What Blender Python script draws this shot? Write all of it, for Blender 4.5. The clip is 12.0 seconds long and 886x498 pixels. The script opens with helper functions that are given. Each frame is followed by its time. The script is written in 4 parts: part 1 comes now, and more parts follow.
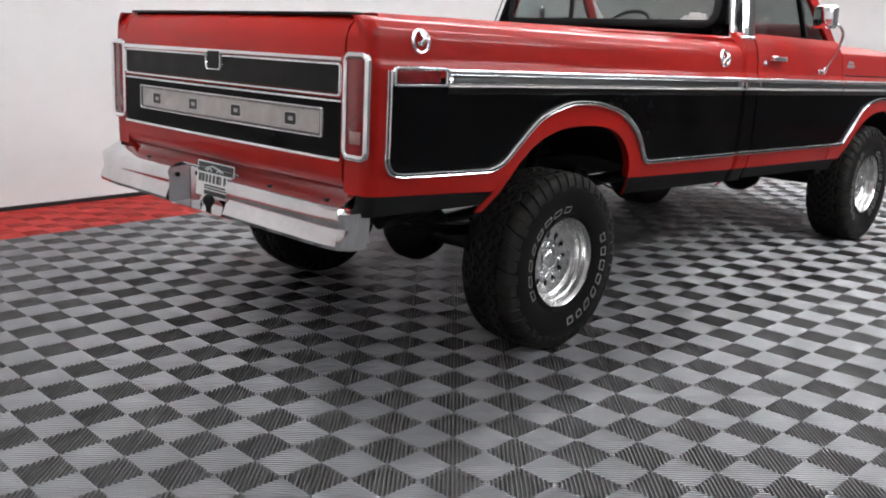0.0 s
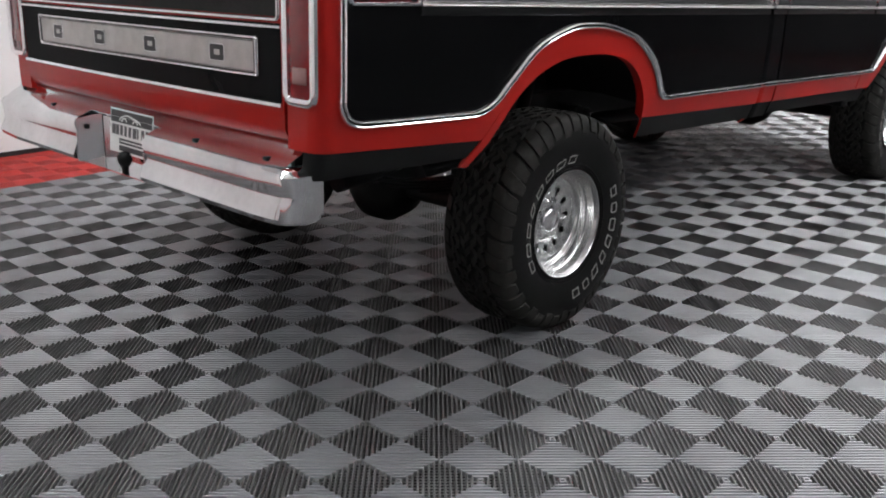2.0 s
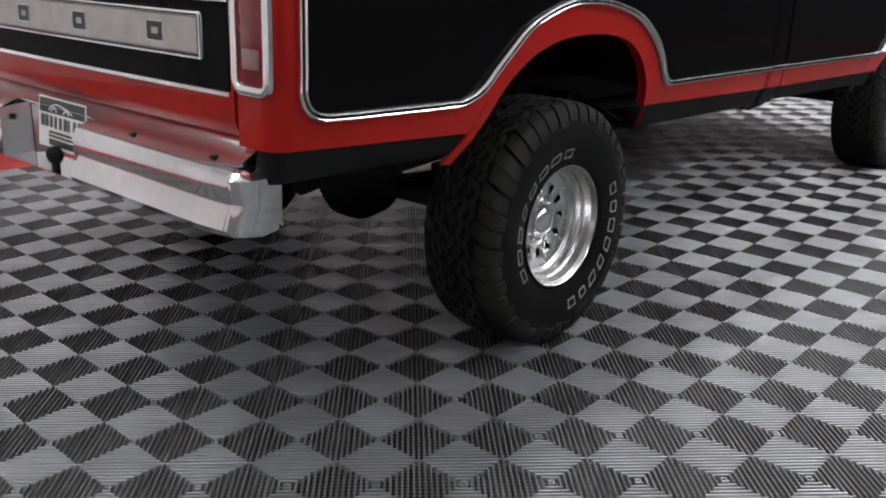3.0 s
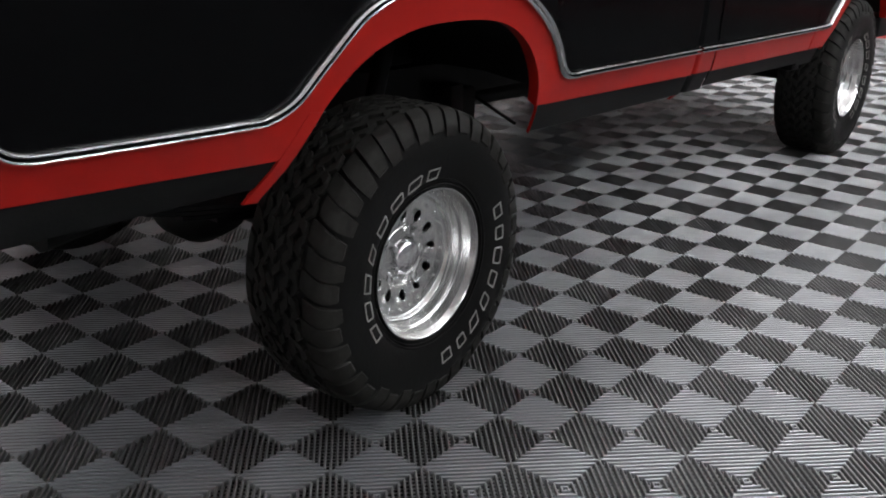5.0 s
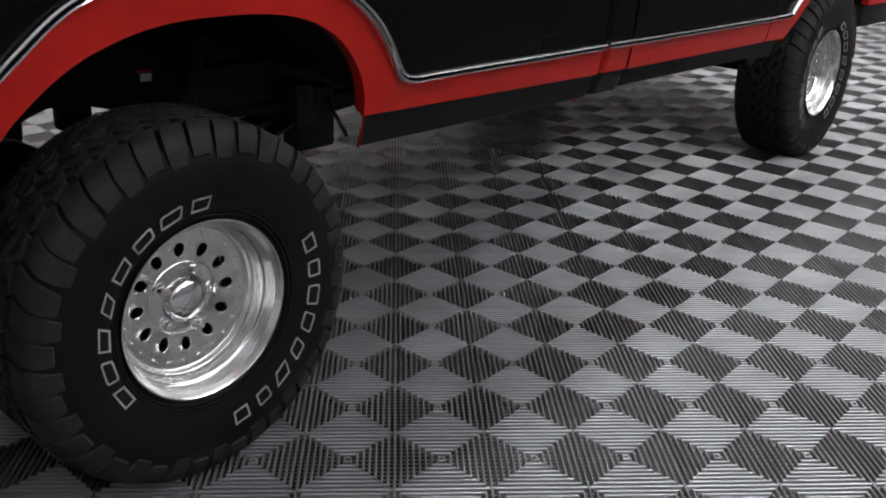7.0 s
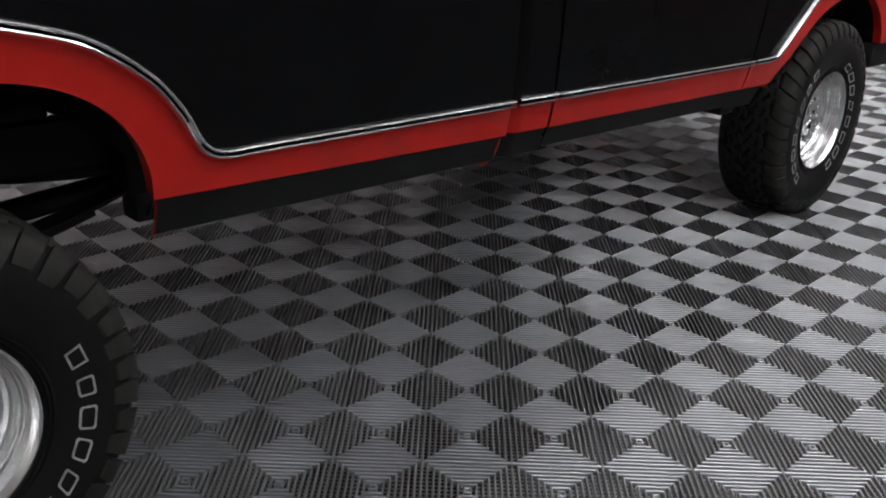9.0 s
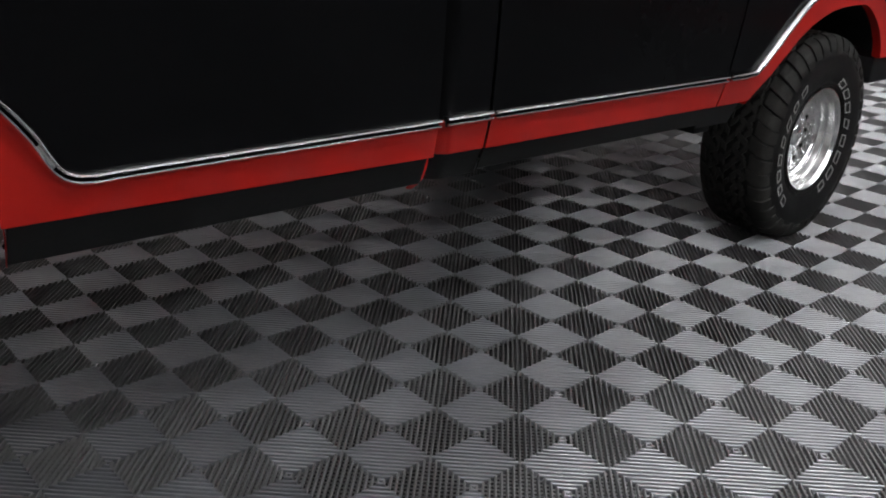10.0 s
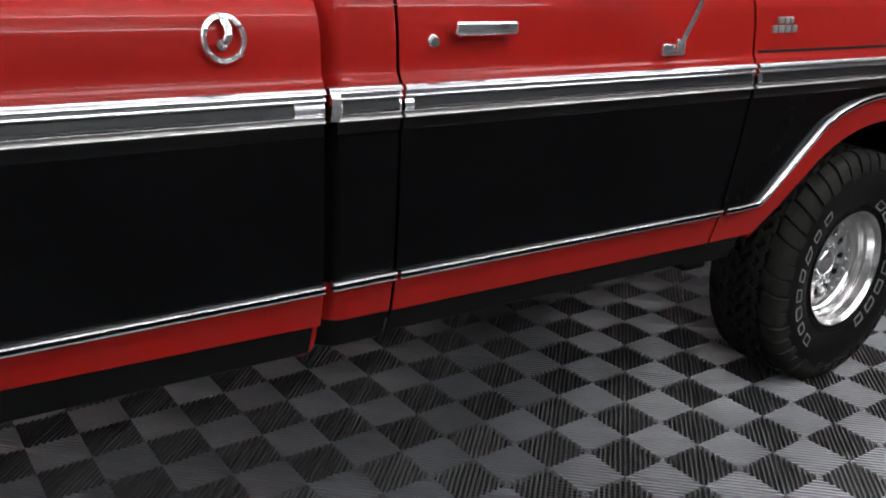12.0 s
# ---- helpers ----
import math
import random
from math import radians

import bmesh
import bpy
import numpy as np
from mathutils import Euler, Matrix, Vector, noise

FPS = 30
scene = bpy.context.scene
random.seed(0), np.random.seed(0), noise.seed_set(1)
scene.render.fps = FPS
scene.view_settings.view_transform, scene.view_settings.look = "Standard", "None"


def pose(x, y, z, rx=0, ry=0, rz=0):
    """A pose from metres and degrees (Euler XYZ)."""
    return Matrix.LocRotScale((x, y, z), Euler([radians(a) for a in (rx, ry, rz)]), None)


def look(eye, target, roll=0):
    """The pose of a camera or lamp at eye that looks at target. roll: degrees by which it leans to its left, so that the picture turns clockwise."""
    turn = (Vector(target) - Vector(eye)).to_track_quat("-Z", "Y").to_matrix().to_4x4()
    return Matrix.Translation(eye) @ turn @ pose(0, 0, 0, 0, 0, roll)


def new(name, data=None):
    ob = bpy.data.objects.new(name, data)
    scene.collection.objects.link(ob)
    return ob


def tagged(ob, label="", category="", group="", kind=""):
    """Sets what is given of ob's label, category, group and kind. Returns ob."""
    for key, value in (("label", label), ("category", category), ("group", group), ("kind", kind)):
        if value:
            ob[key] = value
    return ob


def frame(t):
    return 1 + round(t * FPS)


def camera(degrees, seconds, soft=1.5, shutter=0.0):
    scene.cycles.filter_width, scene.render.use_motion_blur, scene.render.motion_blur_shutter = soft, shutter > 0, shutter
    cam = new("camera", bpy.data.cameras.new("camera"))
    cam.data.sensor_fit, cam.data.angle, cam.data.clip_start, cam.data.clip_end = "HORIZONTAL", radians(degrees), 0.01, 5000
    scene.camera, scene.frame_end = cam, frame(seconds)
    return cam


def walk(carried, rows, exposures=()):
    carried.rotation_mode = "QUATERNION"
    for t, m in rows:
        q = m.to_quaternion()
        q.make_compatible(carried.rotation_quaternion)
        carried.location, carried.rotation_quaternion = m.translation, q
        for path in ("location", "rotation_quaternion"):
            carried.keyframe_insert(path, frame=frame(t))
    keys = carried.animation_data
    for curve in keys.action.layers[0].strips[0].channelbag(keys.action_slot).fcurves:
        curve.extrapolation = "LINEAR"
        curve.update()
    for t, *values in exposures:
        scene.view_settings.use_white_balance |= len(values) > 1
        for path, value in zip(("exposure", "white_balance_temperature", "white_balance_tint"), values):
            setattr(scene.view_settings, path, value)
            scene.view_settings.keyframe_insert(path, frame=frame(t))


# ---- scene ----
cam = camera(52.25, 12.0, soft=1.95)
PATH = [
    (0, (3.389, -3.116, 1.392), (2.000, -1.759, 0.914), 1.30),
    (0.5, (3.217, -3.019, 1.365), (1.867, -1.634, 0.855), 1.36),
    (1, (3.048, -2.919, 1.334), (1.738, -1.509, 0.789), 1.04),
    (1.5, (2.950, -2.754, 1.318), (1.629, -1.369, 0.738), 0.59),
    (2, (2.863, -2.601, 1.304), (1.536, -1.235, 0.692), 0.26),
    (2.5, (2.722, -2.492, 1.285), (1.437, -1.102, 0.639), 0.19),
    (2.7, (2.662, -2.431, 1.261), (1.382, -1.035, 0.618), 0.52),
    (4.3, (2.457, -1.893, 1.281), (1.182, -0.528, 0.566), -0.25),
    (4.5, (2.439, -1.821, 1.285), (1.185, -0.440, 0.561), 0.04),
    (5, (2.380, -1.641, 1.269), (1.188, -0.212, 0.536), 0.64),
    (5.5, (2.407, -1.473, 1.272), (1.215, -0.052, 0.525), 1.39),
    (6, (2.488, -1.295, 1.280), (1.254, 0.085, 0.524), 1.54),
    (6.5, (2.488, -1.129, 1.269), (1.263, 0.251, 0.498), 1.45),
    (6.7, (2.482, -1.061, 1.267), (1.263, 0.317, 0.484), 1.39),
    (8.5, (2.528, -0.455, 1.307), (1.207, 0.823, 0.518), 1.41),
    (9, (2.496, -0.291, 1.309), (1.179, 0.996, 0.530), 1.57),
    (9.5, (2.482, -0.127, 1.298), (1.156, 1.158, 0.529), 1.61),
    (10, (2.546, 0.037, 1.315), (1.177, 1.269, 0.535), 1.90),
    (10.5, (2.542, 0.173, 1.302), (1.155, 1.384, 0.521), 1.68),
    (11, (2.503, 0.323, 1.294), (1.098, 1.521, 0.526), 0.96),
    (11.5, (2.455, 0.481, 1.322), (1.005, 1.657, 0.604), 0.70),
    (12, (2.524, 0.640, 1.466), (0.980, 1.710, 0.781), 0.88),
]
walk(cam, [(t, look(eye, target, roll)) for t, eye, target, roll in PATH],
     exposures=[(0.0, 0.12), (4.5, 0.0), (8.5, -0.08), (10.5, -0.2), (12.0, -0.3)])

# ---------------- light ----------------
world = bpy.data.worlds.new("world")
scene.world = world
world.use_nodes = True
world.node_tree.nodes["Background"].inputs[0].default_value = (0.75, 0.8, 0.9, 1)
world.node_tree.nodes["Background"].inputs[1].default_value = 0.05
LAMP = 19.8

# ---------------- materials ----------------


def material(name, base, rough=0.5, metal=0.0, coat=0.0, vary=0.0, scale=8.0, bump=0.0, bump_scale=60.0,
             rough_vary=0.0, coat_rough=0.07, emit=None, strength=0.0, spec=0.5, tint=None, per_piece=0.0):
    """A node material with two scales of variation in colour, gloss and relief."""
    m = bpy.data.materials.new(name)
    m.use_nodes = True
    nt = m.node_tree
    b = nt.nodes["Principled BSDF"]
    b.inputs["Base Color"].default_value = (*base, 1)
    b.inputs["Roughness"].default_value = rough
    b.inputs["Metallic"].default_value = metal
    b.inputs["Coat Weight"].default_value = coat
    b.inputs["Coat Roughness"].default_value = coat_rough
    b.inputs["Specular IOR Level"].default_value = spec
    if emit:
        b.inputs["Emission Color"].default_value = (*emit, 1)
        b.inputs["Emission Strength"].default_value = strength
    tc = nt.nodes.new("ShaderNodeTexCoord")
    if vary or rough_vary or per_piece:
        n1 = nt.nodes.new("ShaderNodeTexNoise")
        n1.inputs["Scale"].default_value, n1.inputs["Detail"].default_value = scale, 6
        n2 = nt.nodes.new("ShaderNodeTexNoise")
        n2.inputs["Scale"].default_value, n2.inputs["Detail"].default_value = scale * 11, 3
        nt.links.new(tc.outputs["Object"], n1.inputs["Vector"])
        nt.links.new(tc.outputs["Object"], n2.inputs["Vector"])
        mix = nt.nodes.new("ShaderNodeMath")
        mix.operation = "MULTIPLY_ADD"
        nt.links.new(n2.outputs["Fac"], mix.inputs[0])
        mix.inputs[1].default_value = 0.4
        nt.links.new(n1.outputs["Fac"], mix.inputs[2])
        if vary or per_piece:
            ramp = nt.nodes.new("ShaderNodeMix")
            ramp.data_type = "RGBA"
            other = tint or tuple(max(0.0, c * (1 - vary)) for c in base)
            ramp.inputs[6].default_value = (*[min(1, c * (1 + 0.4 * vary)) for c in base], 1)
            ramp.inputs[7].default_value = (*other, 1)
            rng = nt.nodes.new("ShaderNodeMapRange")
            rng.inputs[1].default_value, rng.inputs[2].default_value = 0.45, 0.95
            nt.links.new(mix.outputs[0], rng.inputs[0])
            nt.links.new(rng.outputs[0], ramp.inputs[0])
            last = ramp.outputs[2]
            if per_piece:
                info = nt.nodes.new("ShaderNodeObjectInfo")
                hsv = nt.nodes.new("ShaderNodeHueSaturation")
                r2 = nt.nodes.new("ShaderNodeMapRange")
                r2.inputs[3].default_value, r2.inputs[4].default_value = 1 - per_piece, 1 + per_piece
                nt.links.new(info.outputs["Random"], r2.inputs[0])
                nt.links.new(r2.outputs[0], hsv.inputs["Value"])
                nt.links.new(last, hsv.inputs["Color"])
                last = hsv.outputs[0]
            nt.links.new(last, b.inputs["Base Color"])
        if rough_vary:
            r = nt.nodes.new("ShaderNodeMapRange")
            r.inputs[1].default_value, r.inputs[2].default_value = 0.4, 1.0
            r.inputs[3].default_value, r.inputs[4].default_value = rough, min(1, rough + rough_vary)
            nt.links.new(mix.outputs[0], r.inputs[0])
            nt.links.new(r.outputs[0], b.inputs["Roughness"])
    if bump:
        n3 = nt.nodes.new("ShaderNodeTexNoise")
        n3.inputs["Scale"].default_value, n3.inputs["Detail"].default_value = bump_scale, 4
        nt.links.new(tc.outputs["Object"], n3.inputs["Vector"])
        bp = nt.nodes.new("ShaderNodeBump")
        bp.inputs["Strength"].default_value, bp.inputs["Distance"].default_value = bump, 0.002
        nt.links.new(n3.outputs["Fac"], bp.inputs["Height"])
        nt.links.new(bp.outputs[0], b.inputs["Normal"])
    return m


RED = material("red_paint", (0.40, 0.0118, 0.0078), 0.42, coat=0.55, coat_rough=0.04, vary=0.10, scale=2.5, spec=0.12, bump=0.02, bump_scale=45)
BLACK = material("black_paint", (0.0042, 0.0042, 0.0046), 0.4, coat=0.16, coat_rough=0.16, vary=0.2, scale=3, spec=0.0)
BLACK_GLOSS = material("black_gloss_bead", (0.004, 0.004, 0.0045), 0.3, spec=0.1, coat=0.6, coat_rough=0.03, vary=0.2, scale=3)
ROCKER = material("rocker_coating", (0.0055, 0.0057, 0.0058), 0.6, spec=0.22, vary=0.35, scale=6, bump=0.25, bump_scale=160)
GATE_BLACK = material("grained_black", (0.0095, 0.0088, 0.0080), 0.42, spec=0.22, vary=0.4, scale=9, bump=0.2, bump_scale=120, rough_vary=0.15)
CHROME = material("chrome", (0.93, 0.93, 0.935), 0.11, 1.0, vary=0.05, scale=5, rough_vary=0.04)
BUMPER_METAL = material("worn_chrome", (0.82, 0.82, 0.83), 0.05, 1.0, vary=0.2, scale=4, rough_vary=0.08, bump=0.02, bump_scale=18)
SATIN = material("brushed_plate", (0.52, 0.51, 0.49), 0.38, 0.85, vary=0.15, scale=20, rough_vary=0.15)
ALLOY = material("polished_alloy", (0.70, 0.70, 0.69), 0.22, 1.0, vary=0.03, scale=9)
INSERT = material("moulding_insert", (0.019, 0.019, 0.020), 0.33, vary=0.4, scale=25, bump=0.2, bump_scale=200)
RUBBER = material("tyre_rubber", (0.0052, 0.0052, 0.0053), 0.34, vary=0.5, scale=7, bump=0.25, bump_scale=140, tint=(0.009, 0.0086, 0.0082), rough_vary=0.2, spec=0.11)
TREAD = material("dusty_tread_rubber", (0.0125, 0.0121, 0.0113), 0.72, vary=0.5, scale=7, bump=0.3, bump_scale=140, tint=(0.026, 0.0247, 0.0225), spec=0.16)
LETTER = material("white_rubber", (0.36, 0.35, 0.33), 0.6, vary=0.45, scale=40)
FRAME_BLACK = material("chassis_black", (0.005, 0.005, 0.0055), 0.6, spec=0.25, vary=0.5, scale=10, bump=0.3, bump_scale=70)
WELL = material("underbody_coating", (0.006, 0.006, 0.006), 0.85, vary=0.5, scale=8, bump=0.5, bump_scale=90, spec=0.2)
LENS_RED = material("red_lens", (0.20, 0.010, 0.012), 0.16, coat=0.6, vary=0.3, scale=30)
LENS_WHITE = material("clear_lens", (0.26, 0.13, 0.12), 0.18, coat=0.6, vary=0.2, scale=30)
REFLECTOR = material("reflector_plastic", (0.65, 0.03, 0.025), 0.25, coat=0.8, vary=0.2, scale=60)
DARK = material("dark_gap", (0.004, 0.004, 0.004), 0.8)
SEAT = material("seat_vinyl", (0.030, 0.012, 0.012), 0.6, vary=0.3, scale=12, bump=0.2)
DASH = material("red_vinyl", (0.13, 0.010, 0.009), 0.5, vary=0.3, scale=12, bump=0.2)
WHITE_FILM = material("white_film", (0.72, 0.72, 0.70), 0.4, vary=0.1, scale=30)
PLATE_BLACK = material("plate_black", (0.012, 0.012, 0.013), 0.35, vary=0.2, scale=30)
INK = material("dark_ink", (0.05, 0.05, 0.055), 0.4, vary=0.2, scale=50)
HUB = material("hub_chrome", (0.88, 0.88, 0.89), 0.05, 1.0, vary=0.08, scale=12)
MIRROR = material("mirror_glass", (0.85, 0.86, 0.87), 0.02, 1.0)
WALL = material("white_wall_paint", (0.80, 0.79, 0.78), 0.6, vary=0.06, scale=0.6, bump=0.05, bump_scale=40)
CEILING = material("white_ceiling_paint", (0.78, 0.78, 0.78), 0.8, vary=0.12, scale=1.0)
CHARCOAL = material("grey_wall_paint", (0.13, 0.13, 0.135), 0.8, vary=0.2, scale=1.0)
BASE_TRIM = material("black_base_trim", (0.015, 0.015, 0.016), 0.5, vary=0.2, scale=10)
# One plastic in lit and shaded copies: rib-direction shading is in the colour.
TILE = material("lit_grey_ribs", (0.132, 0.137, 0.148), 0.29, spec=1.0, coat=1.0, coat_rough=0.27, vary=0.16, scale=9, rough_vary=0.12, bump=0.12, bump_scale=90, per_piece=0.05)
TILE_SHADED = material("shaded_grey_ribs", (0.098, 0.097, 0.096), 0.40, spec=0.4, vary=0.20, scale=9, rough_vary=0.12, bump=0.12, bump_scale=90, per_piece=0.06)
TILE_RED_SHADED = material("shaded_red_ribs", (0.42, 0.024, 0.018), 0.40, vary=0.15, scale=9, rough_vary=0.15, bump=0.12, bump_scale=90, per_piece=0.05)
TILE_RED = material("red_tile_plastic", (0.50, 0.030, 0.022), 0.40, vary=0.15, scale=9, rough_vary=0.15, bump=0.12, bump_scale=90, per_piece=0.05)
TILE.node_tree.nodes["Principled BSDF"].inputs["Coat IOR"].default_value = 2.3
RED.node_tree.nodes["Principled BSDF"].inputs["Coat IOR"].default_value = 1.36
SLAB = material("dark_slab", (0.012, 0.012, 0.012), 0.9, vary=0.4, scale=5, bump=0.3)
TUBE = material("lamp_diffuser", (0.9, 0.9, 0.9), 0.5, emit=(0.95, 0.97, 1.0), strength=LAMP)
HOUSING = material("lamp_housing", (0.75, 0.75, 0.75), 0.5, vary=0.1, scale=10)


def glass_material(name, colour):
    m = bpy.data.materials.new(name)
    m.use_nodes = True
    nt = m.node_tree
    nt.nodes.remove(nt.nodes["Principled BSDF"])
    out = nt.nodes["Material Output"]
    clear = nt.nodes.new("ShaderNodeBsdfTransparent")
    clear.inputs[0].default_value = (*colour, 1)
    gloss = nt.nodes.new("ShaderNodeBsdfGlossy")
    gloss.inputs["Roughness"].default_value = 0.01
    mix = nt.nodes.new("ShaderNodeMixShader")
    mix.inputs[0].default_value = 0.06
    nt.links.new(clear.outputs[0], mix.inputs[1])
    nt.links.new(gloss.outputs[0], mix.inputs[2])
    nt.links.new(mix.outputs[0], out.inputs[0])
    return m


GLASS = glass_material("window_glass", (0.72, 0.75, 0.74))

# ---------------- mesh helpers ----------------


def finish(bm, smooth=40):
    bmesh.ops.remove_doubles(bm, verts=bm.verts, dist=0.0002)
    bmesh.ops.recalc_face_normals(bm, faces=bm.faces)
    for f in bm.faces:
        f.smooth = True
    for e in bm.edges:
        if len(e.link_faces) == 2 and e.calc_face_angle(0) > radians(smooth):
            e.smooth = False
    return bm


def part(name, bm, mat, parent=None, label="", smooth=40):
    """Links a bmesh as one mesh object, under a thing or a part where one is given."""
    finish(bm, smooth)
    me = bpy.data.meshes.new(name)
    bm.to_mesh(me)
    bm.free()
    for m in (mat if isinstance(mat, (list, tuple)) else [mat]):
        me.materials.append(m)
    ob = new(name, me)
    if parent:
        ob.parent = parent
        bpy.context.view_layer.update()
        ob.matrix_parent_inverse = parent.matrix_world.inverted()
    if label:
        ob["label"] = label
    return ob


def thing(name, at, label, category, group="", kind=""):
    ob = new(name)
    ob.location = at
    bpy.context.view_layer.update()
    return tagged(ob, label, category, group, kind)


def grid(bm, rows, close_u=False, close_v=False):
    """Faces between rows of points."""
    vs = [[bm.verts.new(p) for p in r] for r in rows]
    nu, nv = len(vs), len(vs[0])
    for i in range(nu if close_u else nu - 1):
        for j in range(nv if close_v else nv - 1):
            a, b, c, d = vs[i][j], vs[(i + 1) % nu][j], vs[(i + 1) % nu][(j + 1) % nv], vs[i][(j + 1) % nv]
            try:
                bm.faces.new((a, b, c, d))
            except ValueError:
                pass
    return vs


def shell(bm, rows, depth):
    """A sheet with thickness: the rows, the rows moved by depth, and the rim between them."""
    d = Vector(depth)
    back = [[Vector(p) + d for p in r] for r in rows]
    grid(bm, rows)
    grid(bm, back)
    n = len(rows)
    for r in (0, n - 1):
        grid(bm, [rows[r], back[r]])
    for j in (0, len(rows[0]) - 1):
        grid(bm, [[rows[i][j] for i in range(n)], [back[i][j] for i in range(n)]])
    return bm


def box(bm, x0, x1, y0, y1, z0, z1, bevel=0.0, seg=2):
    b2 = bmesh.new()
    bmesh.ops.create_cube(b2, size=1)
    bmesh.ops.transform(b2, matrix=Matrix.Translation(((x0 + x1) / 2, (y0 + y1) / 2, (z0 + z1) / 2)) @ Matrix.Diagonal((abs(x1 - x0), abs(y1 - y0), abs(z1 - z0), 1)), verts=b2.verts)
    if bevel:
        bmesh.ops.bevel(b2, geom=b2.edges[:], offset=bevel, segments=seg, profile=0.5, affect="EDGES")
    me = bpy.data.meshes.new("tmp")
    b2.to_mesh(me)
    b2.free()
    bm.from_mesh(me)
    bpy.data.meshes.remove(me)
    return bm


def revolve(bm, profile, axis_at, n=48, a0=0.0, a1=360.0):
    """profile: (radius, x) pairs, turned about the line along x through axis_at (y, z)."""
    full = abs(a1 - a0) >= 359.9
    rows = []
    for i in range(n if full else n + 1):
        a = radians(a0 + (a1 - a0) * i / n)
        rows.append([(x, axis_at[0] + r * math.cos(a), axis_at[1] + r * math.sin(a)) for r, x in profile])
    grid(bm, rows, close_u=full)
    return bm


def sweep(bm, path, section, up, closed=False):
    """section: (side, out) pairs, carried along the path; up(i) gives the outward way at each point."""
    n = len(path)
    rows = []
    P = [Vector(p) for p in path]
    for i in range(n):
        if closed:
            t = P[(i + 1) % n] - P[i - 1]
        else:
            t = P[min(i + 1, n - 1)] - P[max(i - 1, 0)]
        t.normalize()
        u = Vector(up(i)).normalized()
        s = t.cross(u).normalized()
        rows.append([P[i] + s * a + u * b for a, b in section])
    vs = grid(bm, rows, close_u=closed, close_v=True)
    if not closed:
        for r in (vs[0], vs[-1]):
            try:
                bm.faces.new(r)
            except ValueError:
                pass
    return bm


def tube(bm, path, radius, n=10):
    sec = [(radius * math.cos(2 * math.pi * k / n), radius * math.sin(2 * math.pi * k / n)) for k in range(n)]
    P = [Vector(p) for p in path]
    t = (P[-1] - P[0]).normalized()
    ref = Vector((1, 0, 0)) if abs(t.x) < 0.7 else Vector((0, 0, 1))
    return sweep(bm, path, sec, lambda i: ref - t * ref.dot(t))


def smooth_curve(pts, step=0.012):
    """A rounded line through the points (Catmull-Rom), sampled at about even steps."""
    P = [Vector(p) for p in pts]
    out = []
    for i in range(len(P) - 1):
        p0, p1, p2, p3 = P[max(i - 1, 0)], P[i], P[i + 1], P[min(i + 2, len(P) - 1)]
        if i == 0:
            p0 = p1 * 2 - p2
        if i == len(P) - 2:
            p3 = p2 * 2 - p1
        n = max(1, int((p2 - p1).length / step))
        for k in range(n):
            t = k / n
            out.append(0.5 * ((2 * p1) + (p2 - p0) * t + (2 * p0 - 5 * p1 + 4 * p2 - p3) * t * t + (3 * p1 - p0 - 3 * p2 + p3) * t ** 3))
    out.append(P[-1])
    return out


def bead_section(w, h):
    return [(-w / 2, 0), (-w * 0.42, h * 0.7), (-w * 0.2, h), (w * 0.2, h), (w * 0.42, h * 0.7), (w / 2, 0)]

# ---------------- the room ----------------
TILE_W = 0.3048
FX0, FY1 = -3.538, 8.863          # corner of the floor by the white walls
NX, NY = 35, 51
FX1, FY0 = FX0 + NX * TILE_W, FY1 - NY * TILE_W
ROOM_H = 4.3


def slab(name, x0, x1, y0, y1, z0, z1, mat, label, category, parent=None):
    return tagged(part(name, box(bmesh.new(), x0, x1, y0, y1, z0, z1), mat, parent), label, category, kind="structure")


floor = slab("floor", FX0 - 0.2, FX1 + 0.2, FY0 - 0.2, FY1 + 0.2, -0.2, -0.015, SLAB, "showroom floor of ribbed grey snap tiles with a red border", "floor")
slab("wall_west", FX0 - 0.2, FX0, FY0 - 0.2, FY1 + 0.2, -0.015, ROOM_H, WALL, "plain white painted showroom wall", "wall")
slab("wall_north", FX0, 2.2, FY1, FY1 + 0.2, -0.015, ROOM_H, WALL, "plain white painted wall at the end of the showroom", "wall")
slab("wall_northeast", 2.2, FX1, FY1, FY1 + 0.2, -0.015, ROOM_H, CHARCOAL, "plain grey painted showroom wall", "wall")
slab("wall_south", FX0, FX1, FY0 - 0.2, FY0, -0.015, ROOM_H, WALL, "plain white painted showroom wall", "wall")
slab("wall_east", FX1, FX1 + 0.2, FY0 - 0.2, FY1 + 0.2, -0.015, ROOM_H, CHARCOAL, "plain grey painted showroom wall", "wall")
slab("ceiling", FX0 - 0.2, FX1 + 0.2, FY0 - 0.2, FY1 + 0.2, ROOM_H, ROOM_H + 0.2, CEILING, "plain white painted ceiling", "ceiling")
slab("baseboard", FX0, FX0 + 0.012, FY0, FY1, -0.014, 0.03, BASE_TRIM, "thin black base trim along the white wall", "baseboard")
slab("baseboard", FX0 + 0.012, FX1, FY1 - 0.012, FY1, -0.014, 0.03, BASE_TRIM, "thin black base trim along the white wall", "baseboard")


